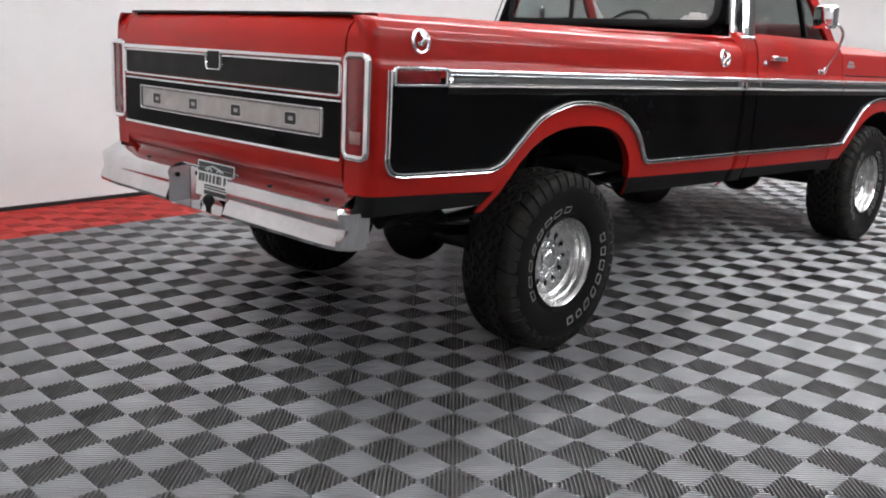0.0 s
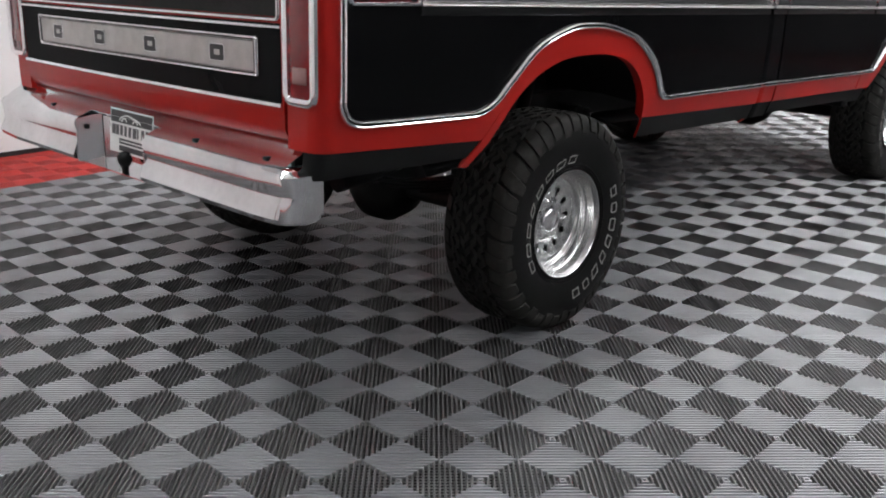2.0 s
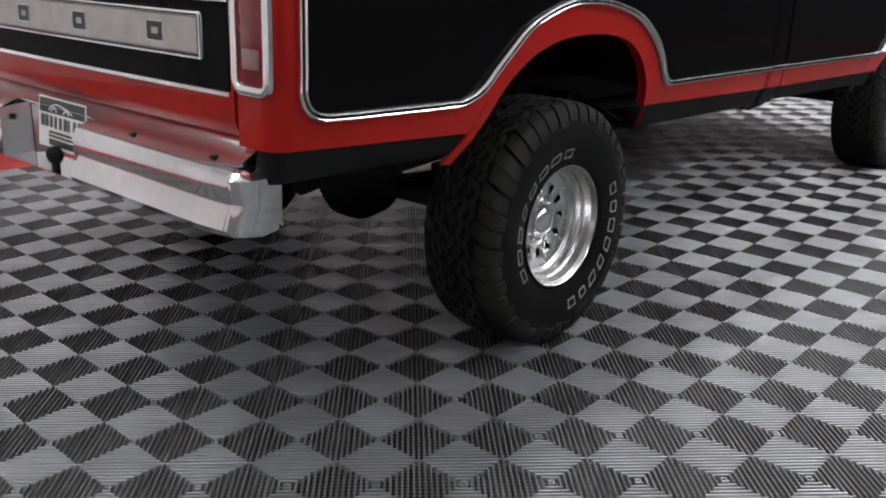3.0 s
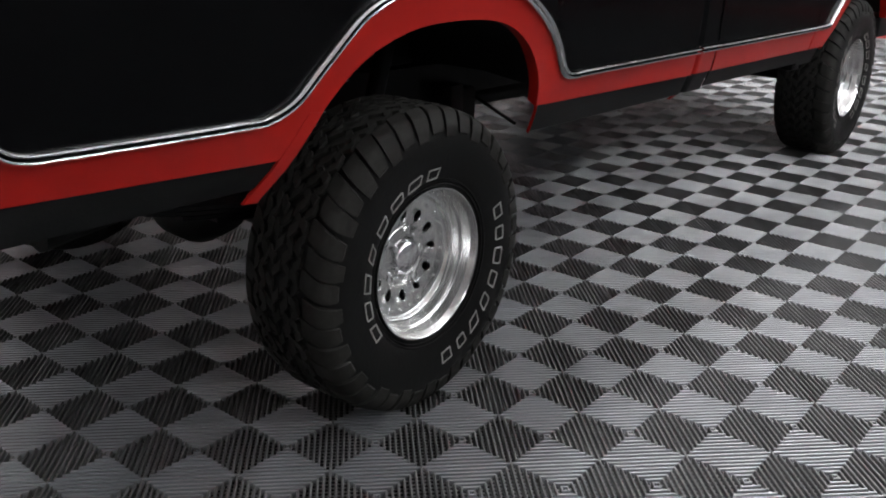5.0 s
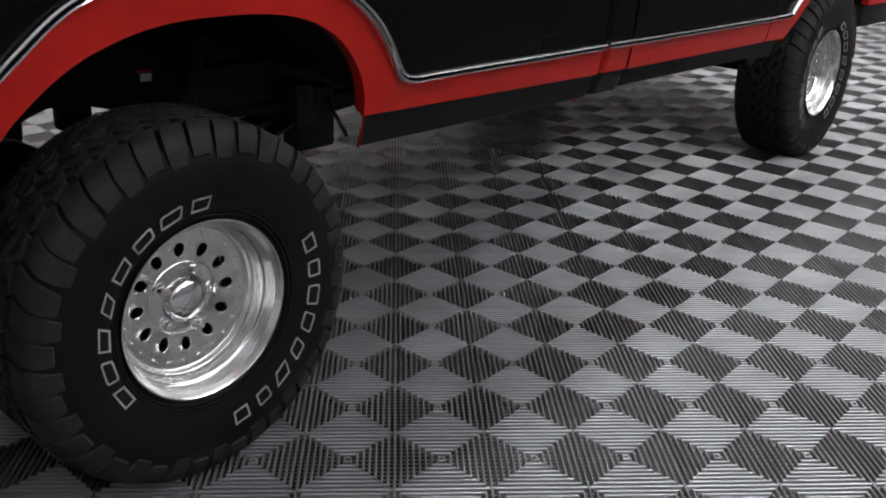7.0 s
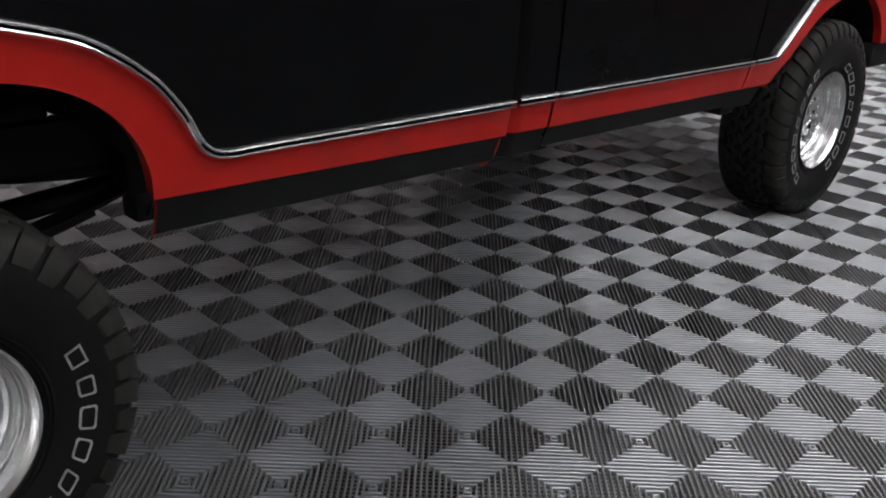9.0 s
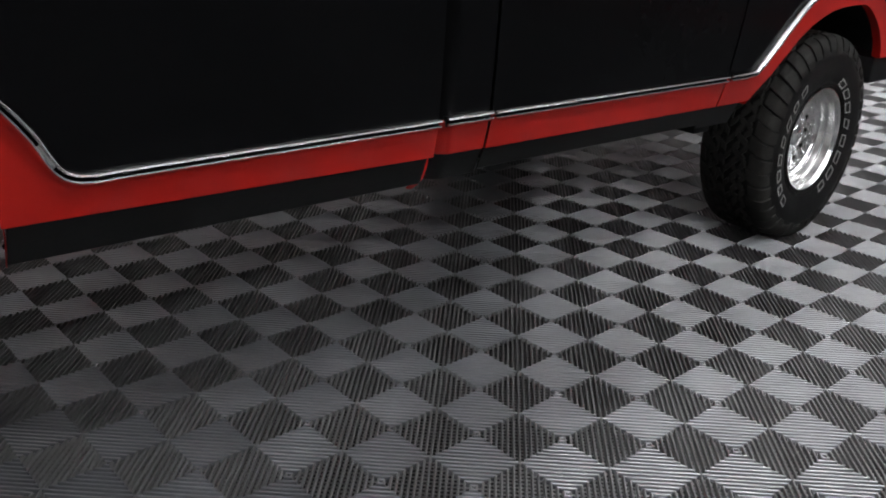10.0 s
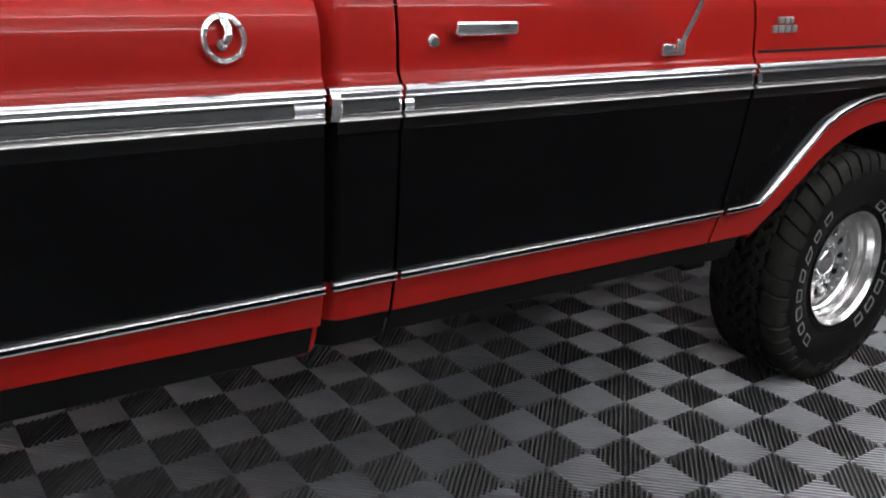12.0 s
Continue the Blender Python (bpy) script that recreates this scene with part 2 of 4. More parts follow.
def ceiling_light(x, y):
    t = thing("ceiling_light", (x, y, ROOM_H), "long white fluorescent light hung below the ceiling", "ceiling light", "ceiling lights")
    low = ROOM_H - 0.55
    part("diffuser", box(bmesh.new(), x - 0.15, x + 0.15, y - 1.2, y + 1.2, low, low + 0.08, 0.02), TUBE, t, "glowing white diffuser")
    for e in (-1, 1):
        part("end_cap", box(bmesh.new(), x - 0.155, x + 0.155, y + e * 1.2 - 0.012 * (1 - e), y + e * 1.2 + 0.012 * (1 + e), low - 0.005, low + 0.085, 0.006), HOUSING, t)
        part("hanger", tube(bmesh.new(), [(x, y + e * 0.9, low + 0.078), (x, y + e * 0.9, ROOM_H)], 0.006), HOUSING, t)


for lx, lys in ((0.2, (-4.6, -1.3, 1.3, 3.9, 6.9)), (3.0, (2.2, 5.6)), (5.8, (-1.2, 2.2, 5.6))):
    for ly in lys:
        ceiling_light(lx, ly)

# ---------------- the pickup truck ----------------
C = 0.03                                        # its middle line
RAKE = Matrix.Translation((0, 0, 0.8)) @ Matrix.Rotation(-0.0358, 4, "X") @ Matrix.Translation((0, 0, -0.8))
MID = 0.0124                                    # the middle line as built, the body being 1.98 m wide
RAKE = Matrix.Translation((MID, 0, 0)) @ Matrix.Diagonal((1.0181, 1, 1, 1)) @ Matrix.Translation((-C, 0, 0)) @ RAKE
FLIP = Matrix.Translation((C, 0, 0)) @ Matrix.Diagonal((-1, 1, 1, 1)) @ Matrix.Translation((-C, 0, 0))
truck = thing("pickup_truck", (C, 1.5, 0), "lifted red and black two-tone pickup truck with chrome trim", "pickup truck")


def body(name, make, mat, label="", both=True, parent=None, smooth=40):
    """A part of the raked body; with both, its mirror image on the other side is a part of its own."""
    made = []
    for m in ((Matrix.Identity(4), FLIP) if both else (Matrix.Identity(4),)):
        bm = bmesh.new()
        make(bm)
        bm.transform(RAKE @ m)
        made.append(part(name, bm, mat, parent or truck, label, smooth))
    return made[0]


PZ = (0.56, 0.655, 0.72, 0.80, 0.95, 1.10, 1.17, 1.205, 1.222, 1.229, 1.238, 1.262, 1.31, 1.345, 1.370, 1.384, 1.395)
PX = (0.925, 0.962, 0.984, 0.997, 1.002, 1.002, 1.001, 1.000, 0.9995, 0.994, 0.989, 0.987, 0.983, 0.973, 0.957, 0.938, 0.915)
CZ = (1.31, 1.36, 1.40, 1.43, 1.45)
CXX = (0.983, 0.974, 0.960, 0.943, 0.930)


def side_x(y, z):
    """How far out the body's side stands."""
    if y > 1.408 and z > 1.31:
        x = float(np.interp(z, CZ, CXX))
    else:
        x = float(np.interp(z, PZ, PX))
    if y < -1.10:
        d = min(0.05, -1.10 - y)
        x -= 0.05 - math.sqrt(max(0, 0.05 ** 2 - d * d))
    if y > 3.95:
        x -= 0.25 * (y - 3.95) ** 2
    return x


def lean(y, z):
    """The slanted seam between door and fender."""
    return y - max(0.0, 1 - abs(y - 2.68) / 0.3) * max(0.0, 1.13 - z) * 0.16


def at(y, z, out=0.0):
    return (side_x(y, z) + out, lean(y, z), z)


ARCH_R = smooth_curve([(0, -1.075, 1.20), (0, -1.075, 0.93), (0, -1.073, 0.885), (0, -1.055, 0.853), (0, -1.02, 0.838), (0, -0.95, 0.834), (0, -0.60, 0.829), (0, -0.53, 0.832), (0, -0.46, 0.860),
                       (0, -0.387, 0.923), (0, -0.285, 1.007), (0, -0.209, 1.045), (0, -0.10, 1.078), (0, -0.02, 1.088), (0, 0.12, 1.084), (0, 0.241, 1.062),
                       (0, 0.333, 1.032), (0, 0.43, 0.967), (0, 0.487, 0.90), (0, 0.515, 0.85), (0, 0.54, 0.82), (0, 0.585, 0.808), (0, 0.70, 0.809), (0, 1.402, 0.810)])
ARCH_F = smooth_curve([(0, 2.69, 0.812), (0, 2.79, 0.815), (0, 2.83, 0.832), (0, 2.96, 0.962), (0, 3.081, 1.047), (0, 3.249, 1.090), (0, 3.42, 1.094), (0, 3.57, 1.075),
                       (0, 3.70, 0.995), (0, 3.79, 0.91), (0, 3.83, 0.872), (0, 3.88, 0.858), (0, 3.95, 0.856), (0, 4.0, 0.875), (0, 4.02, 0.92), (0, 4.02, 1.20)])
LIP_R = smooth_curve([(0, -0.534, 0.655), (0, -0.452, 0.742), (0, -0.381, 0.828), (0, -0.291, 0.904), (0, -0.198, 0.952), (0, -0.067, 0.984), (0, 0.117, 0.989),
                      (0, 0.25, 0.970), (0, 0.345, 0.920), (0, 0.405, 0.845), (0, 0.43, 0.76), (0, 0.437, 0.70), (0, 0.438, 0.655)])
LIP_F = smooth_curve([(0, 2.80, 0.65), (0, 2.81, 0.68), (0, 2.86, 0.745), (0, 2.98, 0.862), (0, 3.10, 0.947), (0, 3.25, 1.000), (0, 3.42, 1.016), (0, 3.53, 1.005), (0, 3.65, 0.925), (0, 3.715, 0.845), (0, 3.73, 0.80)])


def height(curve, lo=None):
    ys = [p.y for p in curve]
    zs = [p.z for p in curve]
    k = np.argsort(ys, kind="stable")
    return lambda y: float(np.interp(y, np.array(ys)[k], np.array(zs)[k]))


trim_r, trim_f = height([p for p in ARCH_R if p.y > -1.07]), height([p for p in ARCH_F if p.y < 4.0])
lip_r, lip_f = height(LIP_R), height(LIP_F)


def red_low(y):
    if y < 0.43:
        base = float(np.interp(y, (-1.15, -0.5), (0.767, 0.742)))
        return max(base, lip_r(y)) if -0.60 < y < 0.437 else base
    base = float(np.interp(y, (0.43, 1.4, 2.7), (0.738, 0.724, 0.719)))
    if y > 2.80:
        base = max(base, lip_f(y)) if y < 3.73 else 0.80
    return base


def rocker_low(y):
    if y < 0:
        return max(0.688, lip_r(y)) if y > -0.60 else 0.688
    return float(np.interp(y, (0.43, 2.7), (0.658, 0.645)))


def trim_z(y):
    if y <= 1.405:
        return trim_r(y)
    return 0.811 if y < 2.69 else trim_f(y)


def skin(y0, y1, lo, hi, step=0.02, nz=8, out=0.0, thick=0.004):
    ys = list(np.arange(y0, y1, step)) + [y1]
    ys += [v for c in (0.405, 0.425, 0.43, 0.434, 0.4365, 0.4385, 3.715, 3.725, 3.7295, 3.7305, -1.075, -1.10, -1.12, -1.135, -1.145, -1.149) if y0 < (v := c) < y1]
    ys = sorted(set(round(float(v), 4) for v in ys))

    def make(bm):
        rows = []
        for y in ys:
            a, b = lo(y), hi(y)
            b = max(b, a + 0.0005)
            zs = [a + (b - a) * k / nz for k in range(nz + 1)] if a != BELT else [a] + [q for q in PZ if BELT < q < 1.35] + [1.35 + (b - 1.35) * k / 8 for k in range(9)]
            rows.append([at(y, z, out(y) if callable(out) else out) for z in zs])
        shell(bm, rows, (-thick, 0, 0))
    return make


def rail_z(y):
    """Height of the bed's rail, which rises a little to the front."""
    return 1.384 + 0.012 * (y + 1.15)


BELT = 1.182                                   # where the black panel ends, behind the moulding

# bed
body("bed_side", skin(-1.15, 1.405, lambda y: BELT, rail_z, nz=22), RED, "glossy red upper bed side")
body("side_panel", skin(-1.075, 1.405, trim_z, lambda y: BELT, nz=10), BLACK, "gloss black painted bed side panel")
body("rear_pillar", skin(-1.15, -1.075, red_low, lambda y: BELT, step=0.01, nz=12), RED, "red rear corner of the bed")
body("lower_band", skin(-1.075, 1.405, red_low, trim_z, step=0.012, nz=5), RED, "red lower band round the wheel arch")
body("rocker", skin(-1.15, -0.455, rocker_low, red_low, step=0.015, nz=3, out=-0.006), ROCKER, "dark grey coated lower edge")
body("rocker", skin(0.44, 1.392, rocker_low, red_low, step=0.05, nz=4, out=-0.006), ROCKER, "dark grey coated lower edge")
def bed_tab(bm):
    """The bed's red front edge, curling under below the rocker."""
    P = smooth_curve([(0.966, 1.399, 0.735), (0.958, 1.398, 0.690), (0.944, 1.395, 0.655), (0.918, 1.388, 0.630)], 0.01)
    sweep(bm, P, [(-0.009, -0.002), (-0.009, 0.002), (0.009, 0.002), (0.009, -0.002)], lambda i: (1, 0, -0.3))


body("bed_end", bed_tab, RED, "red folded front edge of the bed")
# cab corner, door, fender


def corner(y):
    """The cab's corner turns in towards the bed."""
    return -0.004 - 0.040 * max(0.0, (1.462 - y) / 0.048) ** 2


def corner_low(y):
    return corner(y) - 0.006


body("cab_corner", skin(1.414, 1.573, lambda y: BELT, lambda y: 1.45, nz=26, step=0.008, out=corner), RED, "red rear corner of the cab")
body("cab_corner_panel", skin(1.414, 1.573, trim_z, lambda y: BELT, nz=8, step=0.008, out=corner), BLACK, "gloss black cab corner panel")
body("cab_corner_band", skin(1.414, 1.573, red_low, trim_z, nz=4, step=0.008, out=corner), RED)
body("rocker", skin(1.414, 1.573, rocker_low, red_low, nz=4, step=0.008, out=corner_low), ROCKER, "dark grey coated lower edge")
doors = []
for flip in (Matrix.Identity(4), FLIP):
    bm = bmesh.new()
    skin(1.579, 2.676, lambda y: BELT, lambda y: 1.45, nz=26)(bm)
    bm.transform(RAKE @ flip)
    doors.append(part("door", bm, RED, truck, "closed red cab door with black lower panel"))
for d, flip in zip(doors, (Matrix.Identity(4), FLIP)):
    for nm, mk, mt in (("door_panel", skin(1.579, 2.676, trim_z, lambda y: BELT, nz=8), BLACK), ("door_band", skin(1.579, 2.676, red_low, trim_z, nz=4), RED),
                       ("door_lower_edge", skin(1.579, 2.676, lambda y: rocker_low(y) + 0.012, red_low, nz=4, out=-0.006), ROCKER)):
        bm = bmesh.new()
        mk(bm)
        bm.transform(RAKE @ flip)
        part(nm, bm, mt, d)
body("front_fender", skin(2.686, 4.25, lambda y: BELT, lambda y: 1.38, nz=22), RED, "glossy red front fender")
body("fender_panel", skin(2.686, 4.02, trim_z, lambda y: BELT, nz=8), BLACK, "gloss black fender panel")
body("fender_nose", skin(4.02, 4.25, lambda y: 0.80, lambda y: BELT, nz=8), RED)
body("fender_band", skin(2.686, 4.02, red_low, trim_z, step=0.012, nz=5), RED, "red band round the front wheel arch")
body("rocker", skin(2.62, 2.80, rocker_low, red_low, nz=3, out=-0.006), ROCKER, "dark grey coated lower edge")


def flange(curve, z_min):
    def make(bm):
        rows = []
        for p in curve:
            if p.z > z_min:
                d = 0.3 if 0.2 < p.y < 1 and p.z < 0.74 else 1.0
                rows.append([at(p.y, p.z, 0.0), at(p.y, p.z, -0.02 * d), at(p.y, p.z + 0.004, -0.034 * d), at(p.y, p.z + 0.010, -0.034 * d), at(p.y, p.z + 0.006, -0.004)])
        grid(bm, rows)
    return make


body("arch_lip", flange(LIP_R, 0.652), RED, "folded red wheel arch lip")
body("arch_lip", flange(LIP_F, 0.70), RED, "folded red wheel arch lip")


def arch_strip(bm):
    """The red edge of the arch, running on down beside the dark rocker."""
    pts = [p for p in LIP_R if p.y < -0.375]
    shell(bm, [[at(p.y - 0.037, p.z + 0.004, 0.001), at(p.y - 0.018, p.z + 0.002, 0.001), at(p.y + 0.002, p.z, 0.0)] for p in pts], (-0.008, 0, 0))


body("arch_strip", arch_strip, RED, "red edge of the wheel arch")


# chrome trim round the black panels
def trim_run(name, curve, w=0.026, label=""):
    """Two bright beads with a dark strip between them."""
    P = [at(p.y, p.z, 0.0005) for p in curve]

    def run(lo, hi, h, mat, nm, lab, sec=None):
        m, v = (lo + hi) / 2 * w, (hi - lo) * w
        sec = [(m + a * v, b * h) for a, b in sec] if sec else [(m + a, b) for a, b in bead_section(v, h)]
        return body(nm, lambda bm: sweep(bm, P, sec, lambda i: (1, 0, 0.4)), mat, lab, smooth=60)
    run(-0.5, 0.06, 0.019, CHROME, name, label, [(-0.5, 0), (-0.5, 0.12), (-0.44, 0.30), (-0.30, 0.52), (-0.05, 0.78), (0.20, 0.96), (0.34, 1.0), (0.45, 0.86), (0.5, 0.5), (0.5, 0)])
    run(0.22, 0.5, 0.013, CHROME, name, label)
    run(0.06, 0.22, 0.003, BLACK, "trim_insert", "dark strip between the bright beads")


trim_run("side_trim", ARCH_R, label="bright chrome trim following the wheel arch")
trim_run("side_trim", [Vector((0, y, 0.812)) for y in np.linspace(1.422, 1.571, 8)], 0.028, "short chrome trim piece")
trim_run("side_trim", [Vector((0, y, 0.811)) for y in np.linspace(1.581, 2.672, 40)], label="straight chrome door trim")
trim_run("side_trim", ARCH_F, label="bright chrome trim following the front wheel arch")


body("trim_clip", lambda bm: sweep(bm, [at(y, z, 0.003) for y, z in ((0.497, 0.878), (0.504, 0.864), (0.513, 0.851), (0.524, 0.840))], bead_section(0.014, 0.010), lambda i: (1, 0, 0.4)), SATIN, "small grey clip at the bend of the trim")

# belt moulding: bright strip, dark insert, bright strip
def mould(y0, y1, z0, z1, low, high):
    """A strip on the side, standing out by low at its lower and high at its upper edge."""
    def make(bm):
        ys = list(np.linspace(y0, y1, max(2, int((y1 - y0) / 0.1))))
        e = 0.18 * (z1 - z0)
        sec = [(z0, 0), (z0, low * 0.7), (z0 + e, low), (z0 + 2.2 * e, low + (high - low) * 0.3), (z1 - e, high), (z1, high * 0.6), (z1, 0)]
        rows = [[(side_x(y, z) + o, y, z) for z, o in sec] for y in ys]
        vs = grid(bm, rows, close_v=True)
        for r in (vs[0], vs[-1]):
            bm.faces.new(r)
    return make


def half_round(y0, y1, z0, z1, h):
    def make(bm):
        ys = list(np.linspace(y0, y1, max(2, int((y1 - y0) / 0.1))))
        zm, hz = (z0 + z1) / 2, (z1 - z0) / 2
        sec = [(zm - hz * math.cos(radians(q)), h * math.sin(radians(q))) for q in (0, 12, 35, 60, 90, 120, 145, 168, 180)]
        rows = [[(side_x(y, z) + o, y, z) for z, o in sec] for y in ys]
        vs = grid(bm, rows, close_v=True)
        for r in (vs[0], vs[-1]):
            bm.faces.new(r)
    return make


def wedge(y0, y1, z0, z1, h):
    """A strip whose broad face looks a little upwards."""
    def make(bm):
        ys = list(np.linspace(y0, y1, max(2, int((y1 - y0) / 0.1))))
        w = z1 - z0
        sec = [(z0, 0), (z0, 0.6 * h), (z0 + 0.08 * w, 0.9 * h), (z0 + 0.2 * w, h), (z0 + 0.4 * w, 0.9 * h), (z0 + 0.7 * w, 0.62 * h), (z0 + 0.9 * w, 0.36 * h), (z1, 0.2 * h), (z1, 0)]
        vs = grid(bm, [[(side_x(y, z) + o, y, z) for z, o in sec] for y in ys], close_v=True)
        for r in (vs[0], vs[-1]):
            bm.faces.new(r)
    return make


def moulding(y0, y1, insert0, insert1):
    body("belt_moulding", wedge(y0, y1, 1.2045, 1.217, 0.015), CHROME, "bright upper strip of the belt moulding", smooth=70)
    body("belt_moulding", wedge(y0, y1, 1.1905, 1.2035, 0.013), CHROME, "bright second strip of the belt moulding", smooth=70)
    body("belt_moulding", half_round(y0, y1, 1.1610, 1.1665, 0.011), CHROME, "thin bright bead below the insert", smooth=70)
    body("belt_moulding", wedge(y0, y1, 1.1500, 1.1605, 0.012), SATIN, "grey lower strip of the belt moulding", smooth=70)
    body("moulding_insert", mould(insert0, insert1, 1.1665, 1.1905, 0.007, 0.003), INSERT, "dark grey insert of the belt moulding")
    for a, b in ((y0, insert0), (insert1, y1)):
        if b - a > 0.004:
            body("moulding_end", mould(a, b, 1.1665, 1.1905, 0.010, 0.006), CHROME, "bright end of the belt moulding", smooth=70)
    body("gloss_bead", half_round(y0, y1, 1.124, 1.149, 0.0022), BLACK_GLOSS, "gloss black bead below the moulding", smooth=70)


moulding(-0.79, 1.402, -0.77, 1.34)
moulding(1.432, 1.572, 1.440, 1.568)
body("moulding_bracket", half_round(1.411, 1.431, 1.147, 1.218, 0.021), CHROME, "bright bracket ending the moulding at the cab corner", smooth=70)
moulding(1.581, 2.674, 1.602, 2.67)
moulding(2.69, 4.02, 2.71, 4.0)


# rear side marker in its bright bezel
def rounded_ring(cy, cz, hy, hz, r, w, h, n=6):
    pts = []
    for sy, sz, a0 in ((1, 1, 0), (-1, 1, 90), (-1, -1, 180), (1, -1, 270)):
        for k in range(n + 1):
            a = radians(a0 + 90 * k / n)
            pts.append((cy + sy * (hy - r) + r * math.cos(a), cz + sz * (hz - r) + r * math.sin(a)))
    P = [at(y, z, 0.0005) for y, z in pts]
    return lambda bm: sweep(bm, P, bead_section(w, h), lambda i: (1, 0, 0), closed=True)


body("marker_bezel", rounded_ring(-0.925, 1.184, 0.125, 0.030, 0.012, 0.014, 0.012), CHROME, "bright bezel round the side marker")
body("side_marker", lambda bm: box(bm, 0.99, 1.006, -1.035, -0.83, 1.163, 1.207, 0.004), LENS_RED, "red side marker lens")
body("marker_end", lambda bm: box(bm, 0.992, 1.012, -1.072, -1.045, 1.165, 1.205, 0.004), CHROME)


# round chrome caps on the bed side
def cap(cy, cz):
    def make(bm):
        x0 = side_x(cy, cz)
        P = [(x0 + 0.001 + 0.0 * a, cy + 0.037 * math.cos(a), cz + 0.038 * math.sin(a)) for a in [2 * math.pi * k / 32 for k in range(32)]]
        P = [(side_x(y, z) + 0.001, y, z) for _, y, z in P]
        sweep(bm, P, bead_section(0.014, 0.011), lambda i: (1, 0, 0.3), closed=True)
        for a in (0.6, 2.7, 3.9, 5.5):
            y, z = cy + 0.037 * math.cos(a), cz + 0.038 * math.sin(a)
            revolve(bm, [(0.0001, side_x(y, z) + 0.016), (0.004, side_x(y, z) + 0.015), (0.005, side_x(y, z) + 0.010)], (y, z), 8)
        hook = [(side_x(cy, cz + d) + o, cy + e, cz + d) for d, o, e in ((0.034, 0.008, 0.002), (0.022, 0.018, 0.004), (0.008, 0.022, 0.002), (-0.004, 0.018, -0.004), (-0.010, 0.010, -0.008))]
        tube(bm, smooth_curve(hook, 0.006), 0.008)
        revolve(bm, [(0.0001, side_x(cy, cz - 0.008) + 0.016), (0.010, side_x(cy, cz - 0.008) + 0.014), (0.012, side_x(cy, cz - 0.008) + 0.002)], (cy - 0.006, cz - 0.008), 14)
    return make


body("tie_down_ring", cap(-0.92, 1.306), CHROME, "round chrome ring with a hook")
body("tie_down_ring", cap(1.216, 1.308), CHROME, "round chrome ring with a hook")


# bed rail, inner walls and floor
def rail(bm):
    rows = []
    for y in np.linspace(-1.072, 1.405, 40):
        z = rail_z(y)
        xo = side_x(y, z)
        rows.append([(xo, y, z), (xo - 0.012, y, z + 0.008), (xo - 0.035, y, z + 0.011), (xo - 0.10, y, z + 0.009), (xo - 0.115, y, z), (xo - 0.115, y, z - 0.06)])
    shell(bm, rows, (0, 0, -0.004))


body("bed_rail", rail, RED, "red top rail of the bed")
body("bed_inner_wall", lambda bm: box(bm, 0.765, 0.795, -1.10, 1.40, 1.05, 1.36), RED)
body("bed_floor", lambda bm: box(bm, C - 0.48, C + 0.48, -1.12, 1.40, 0.84, 0.87), FRAME_BLACK, both=False)
body("bed_floor", lambda bm: box(bm, C + 0.481, C + 0.74, -1.12, -0.56, 0.84, 0.868), FRAME_BLACK)
body("bed_floor", lambda bm: box(bm, C + 0.481, C + 0.74, 0.47, 1.40, 0.84, 0.868), FRAME_BLACK)


def wheel_house(bm):
    """The hump over the wheel, inside the bed."""
    rows = []
    for k in range(15):
        a = math.pi * k / 14
        y, z = -0.045 - 0.52 * math.cos(a), 0.85 + 0.235 * math.sin(a) ** 0.6
        rows.append([(C + 0.74, y, z), (C + 0.52, y, z), (C + 0.485, y, z - min(0.02, z - 0.85)), (C + 0.48, y, 0.85)])
    shell(bm, rows, (0, 0, -0.003))


body("wheel_house", wheel_house, RED, "red wheel hump inside the bed")
body("bed_front_wall", lambda bm: box(bm, C - 0.89, C + 0.89, 1.375, 1.402, 0.86, 1.385, 0.004), RED, both=False)
body("inner_shell", lambda bm: box(bm, 0.89, 0.925, 1.38, 2.79, 0.70, 1.36), DARK)
body("inner_shell", lambda bm: box(bm, 0.90, 0.93, -1.08, -0.62, 0.72, 1.36), DARK)


# wheel wells
def well(curve, low):
    """A liner that follows the arch inwards, closed at its inner side."""
    pts = [p for p in curve if p.z > low][::2]

    def make(bm):
        shell(bm, [[(0.960, p.y, p.z + 0.010), (0.80, p.y, p.z + 0.03), (0.53, p.y, p.z + 0.03)] for p in pts], (0, 0, 0.004))
        shell(bm, [[(0.53, p.y, 0.80), (0.53, p.y, max(0.805, p.z + 0.034))] for p in pts], (-0.004, 0, 0))
    return make


body("wheel_well", well(LIP_R, 0.78), WELL, "black coated wheel well")
body("wheel_well", well(LIP_F, 0.78), WELL, "black coated wheel well")

# ---------------- tailgate ----------------
TY = -1.152
GX0, GX1 = C - 0.825, C + 0.825


def gate_face(bm):
    rows = []
    for x in np.linspace(GX0, GX1, 30):
        crown = 0.012 * (1 - ((x - C) / 0.83) ** 2)
        rows.append([(x, TY - crown + o, z) for z, o in ((0.782, 0.026), (0.792, 0.012), (0.82, 0.0), (0.87, -0.002), (1.24, -0.002), (1.30, 0.002), (1.345, 0.018), (1.372, 0.042), (1.385, 0.060), (1.39, 0.075))])
    shell(bm, rows, (0, 0.03, -0.002))


gate = body("tailgate", gate_face, RED, "red tailgate with black panels and chrome trim", both=False)


def gate_part(name, make, mat, label=""):
    bm = bmesh.new()
    make(bm)
    bm.transform(RAKE)
    return part(name, bm, mat, gate, label)


def gate_y(x):
    return TY - 0.002 - 0.012 * (1 - ((x - C) / 0.83) ** 2)


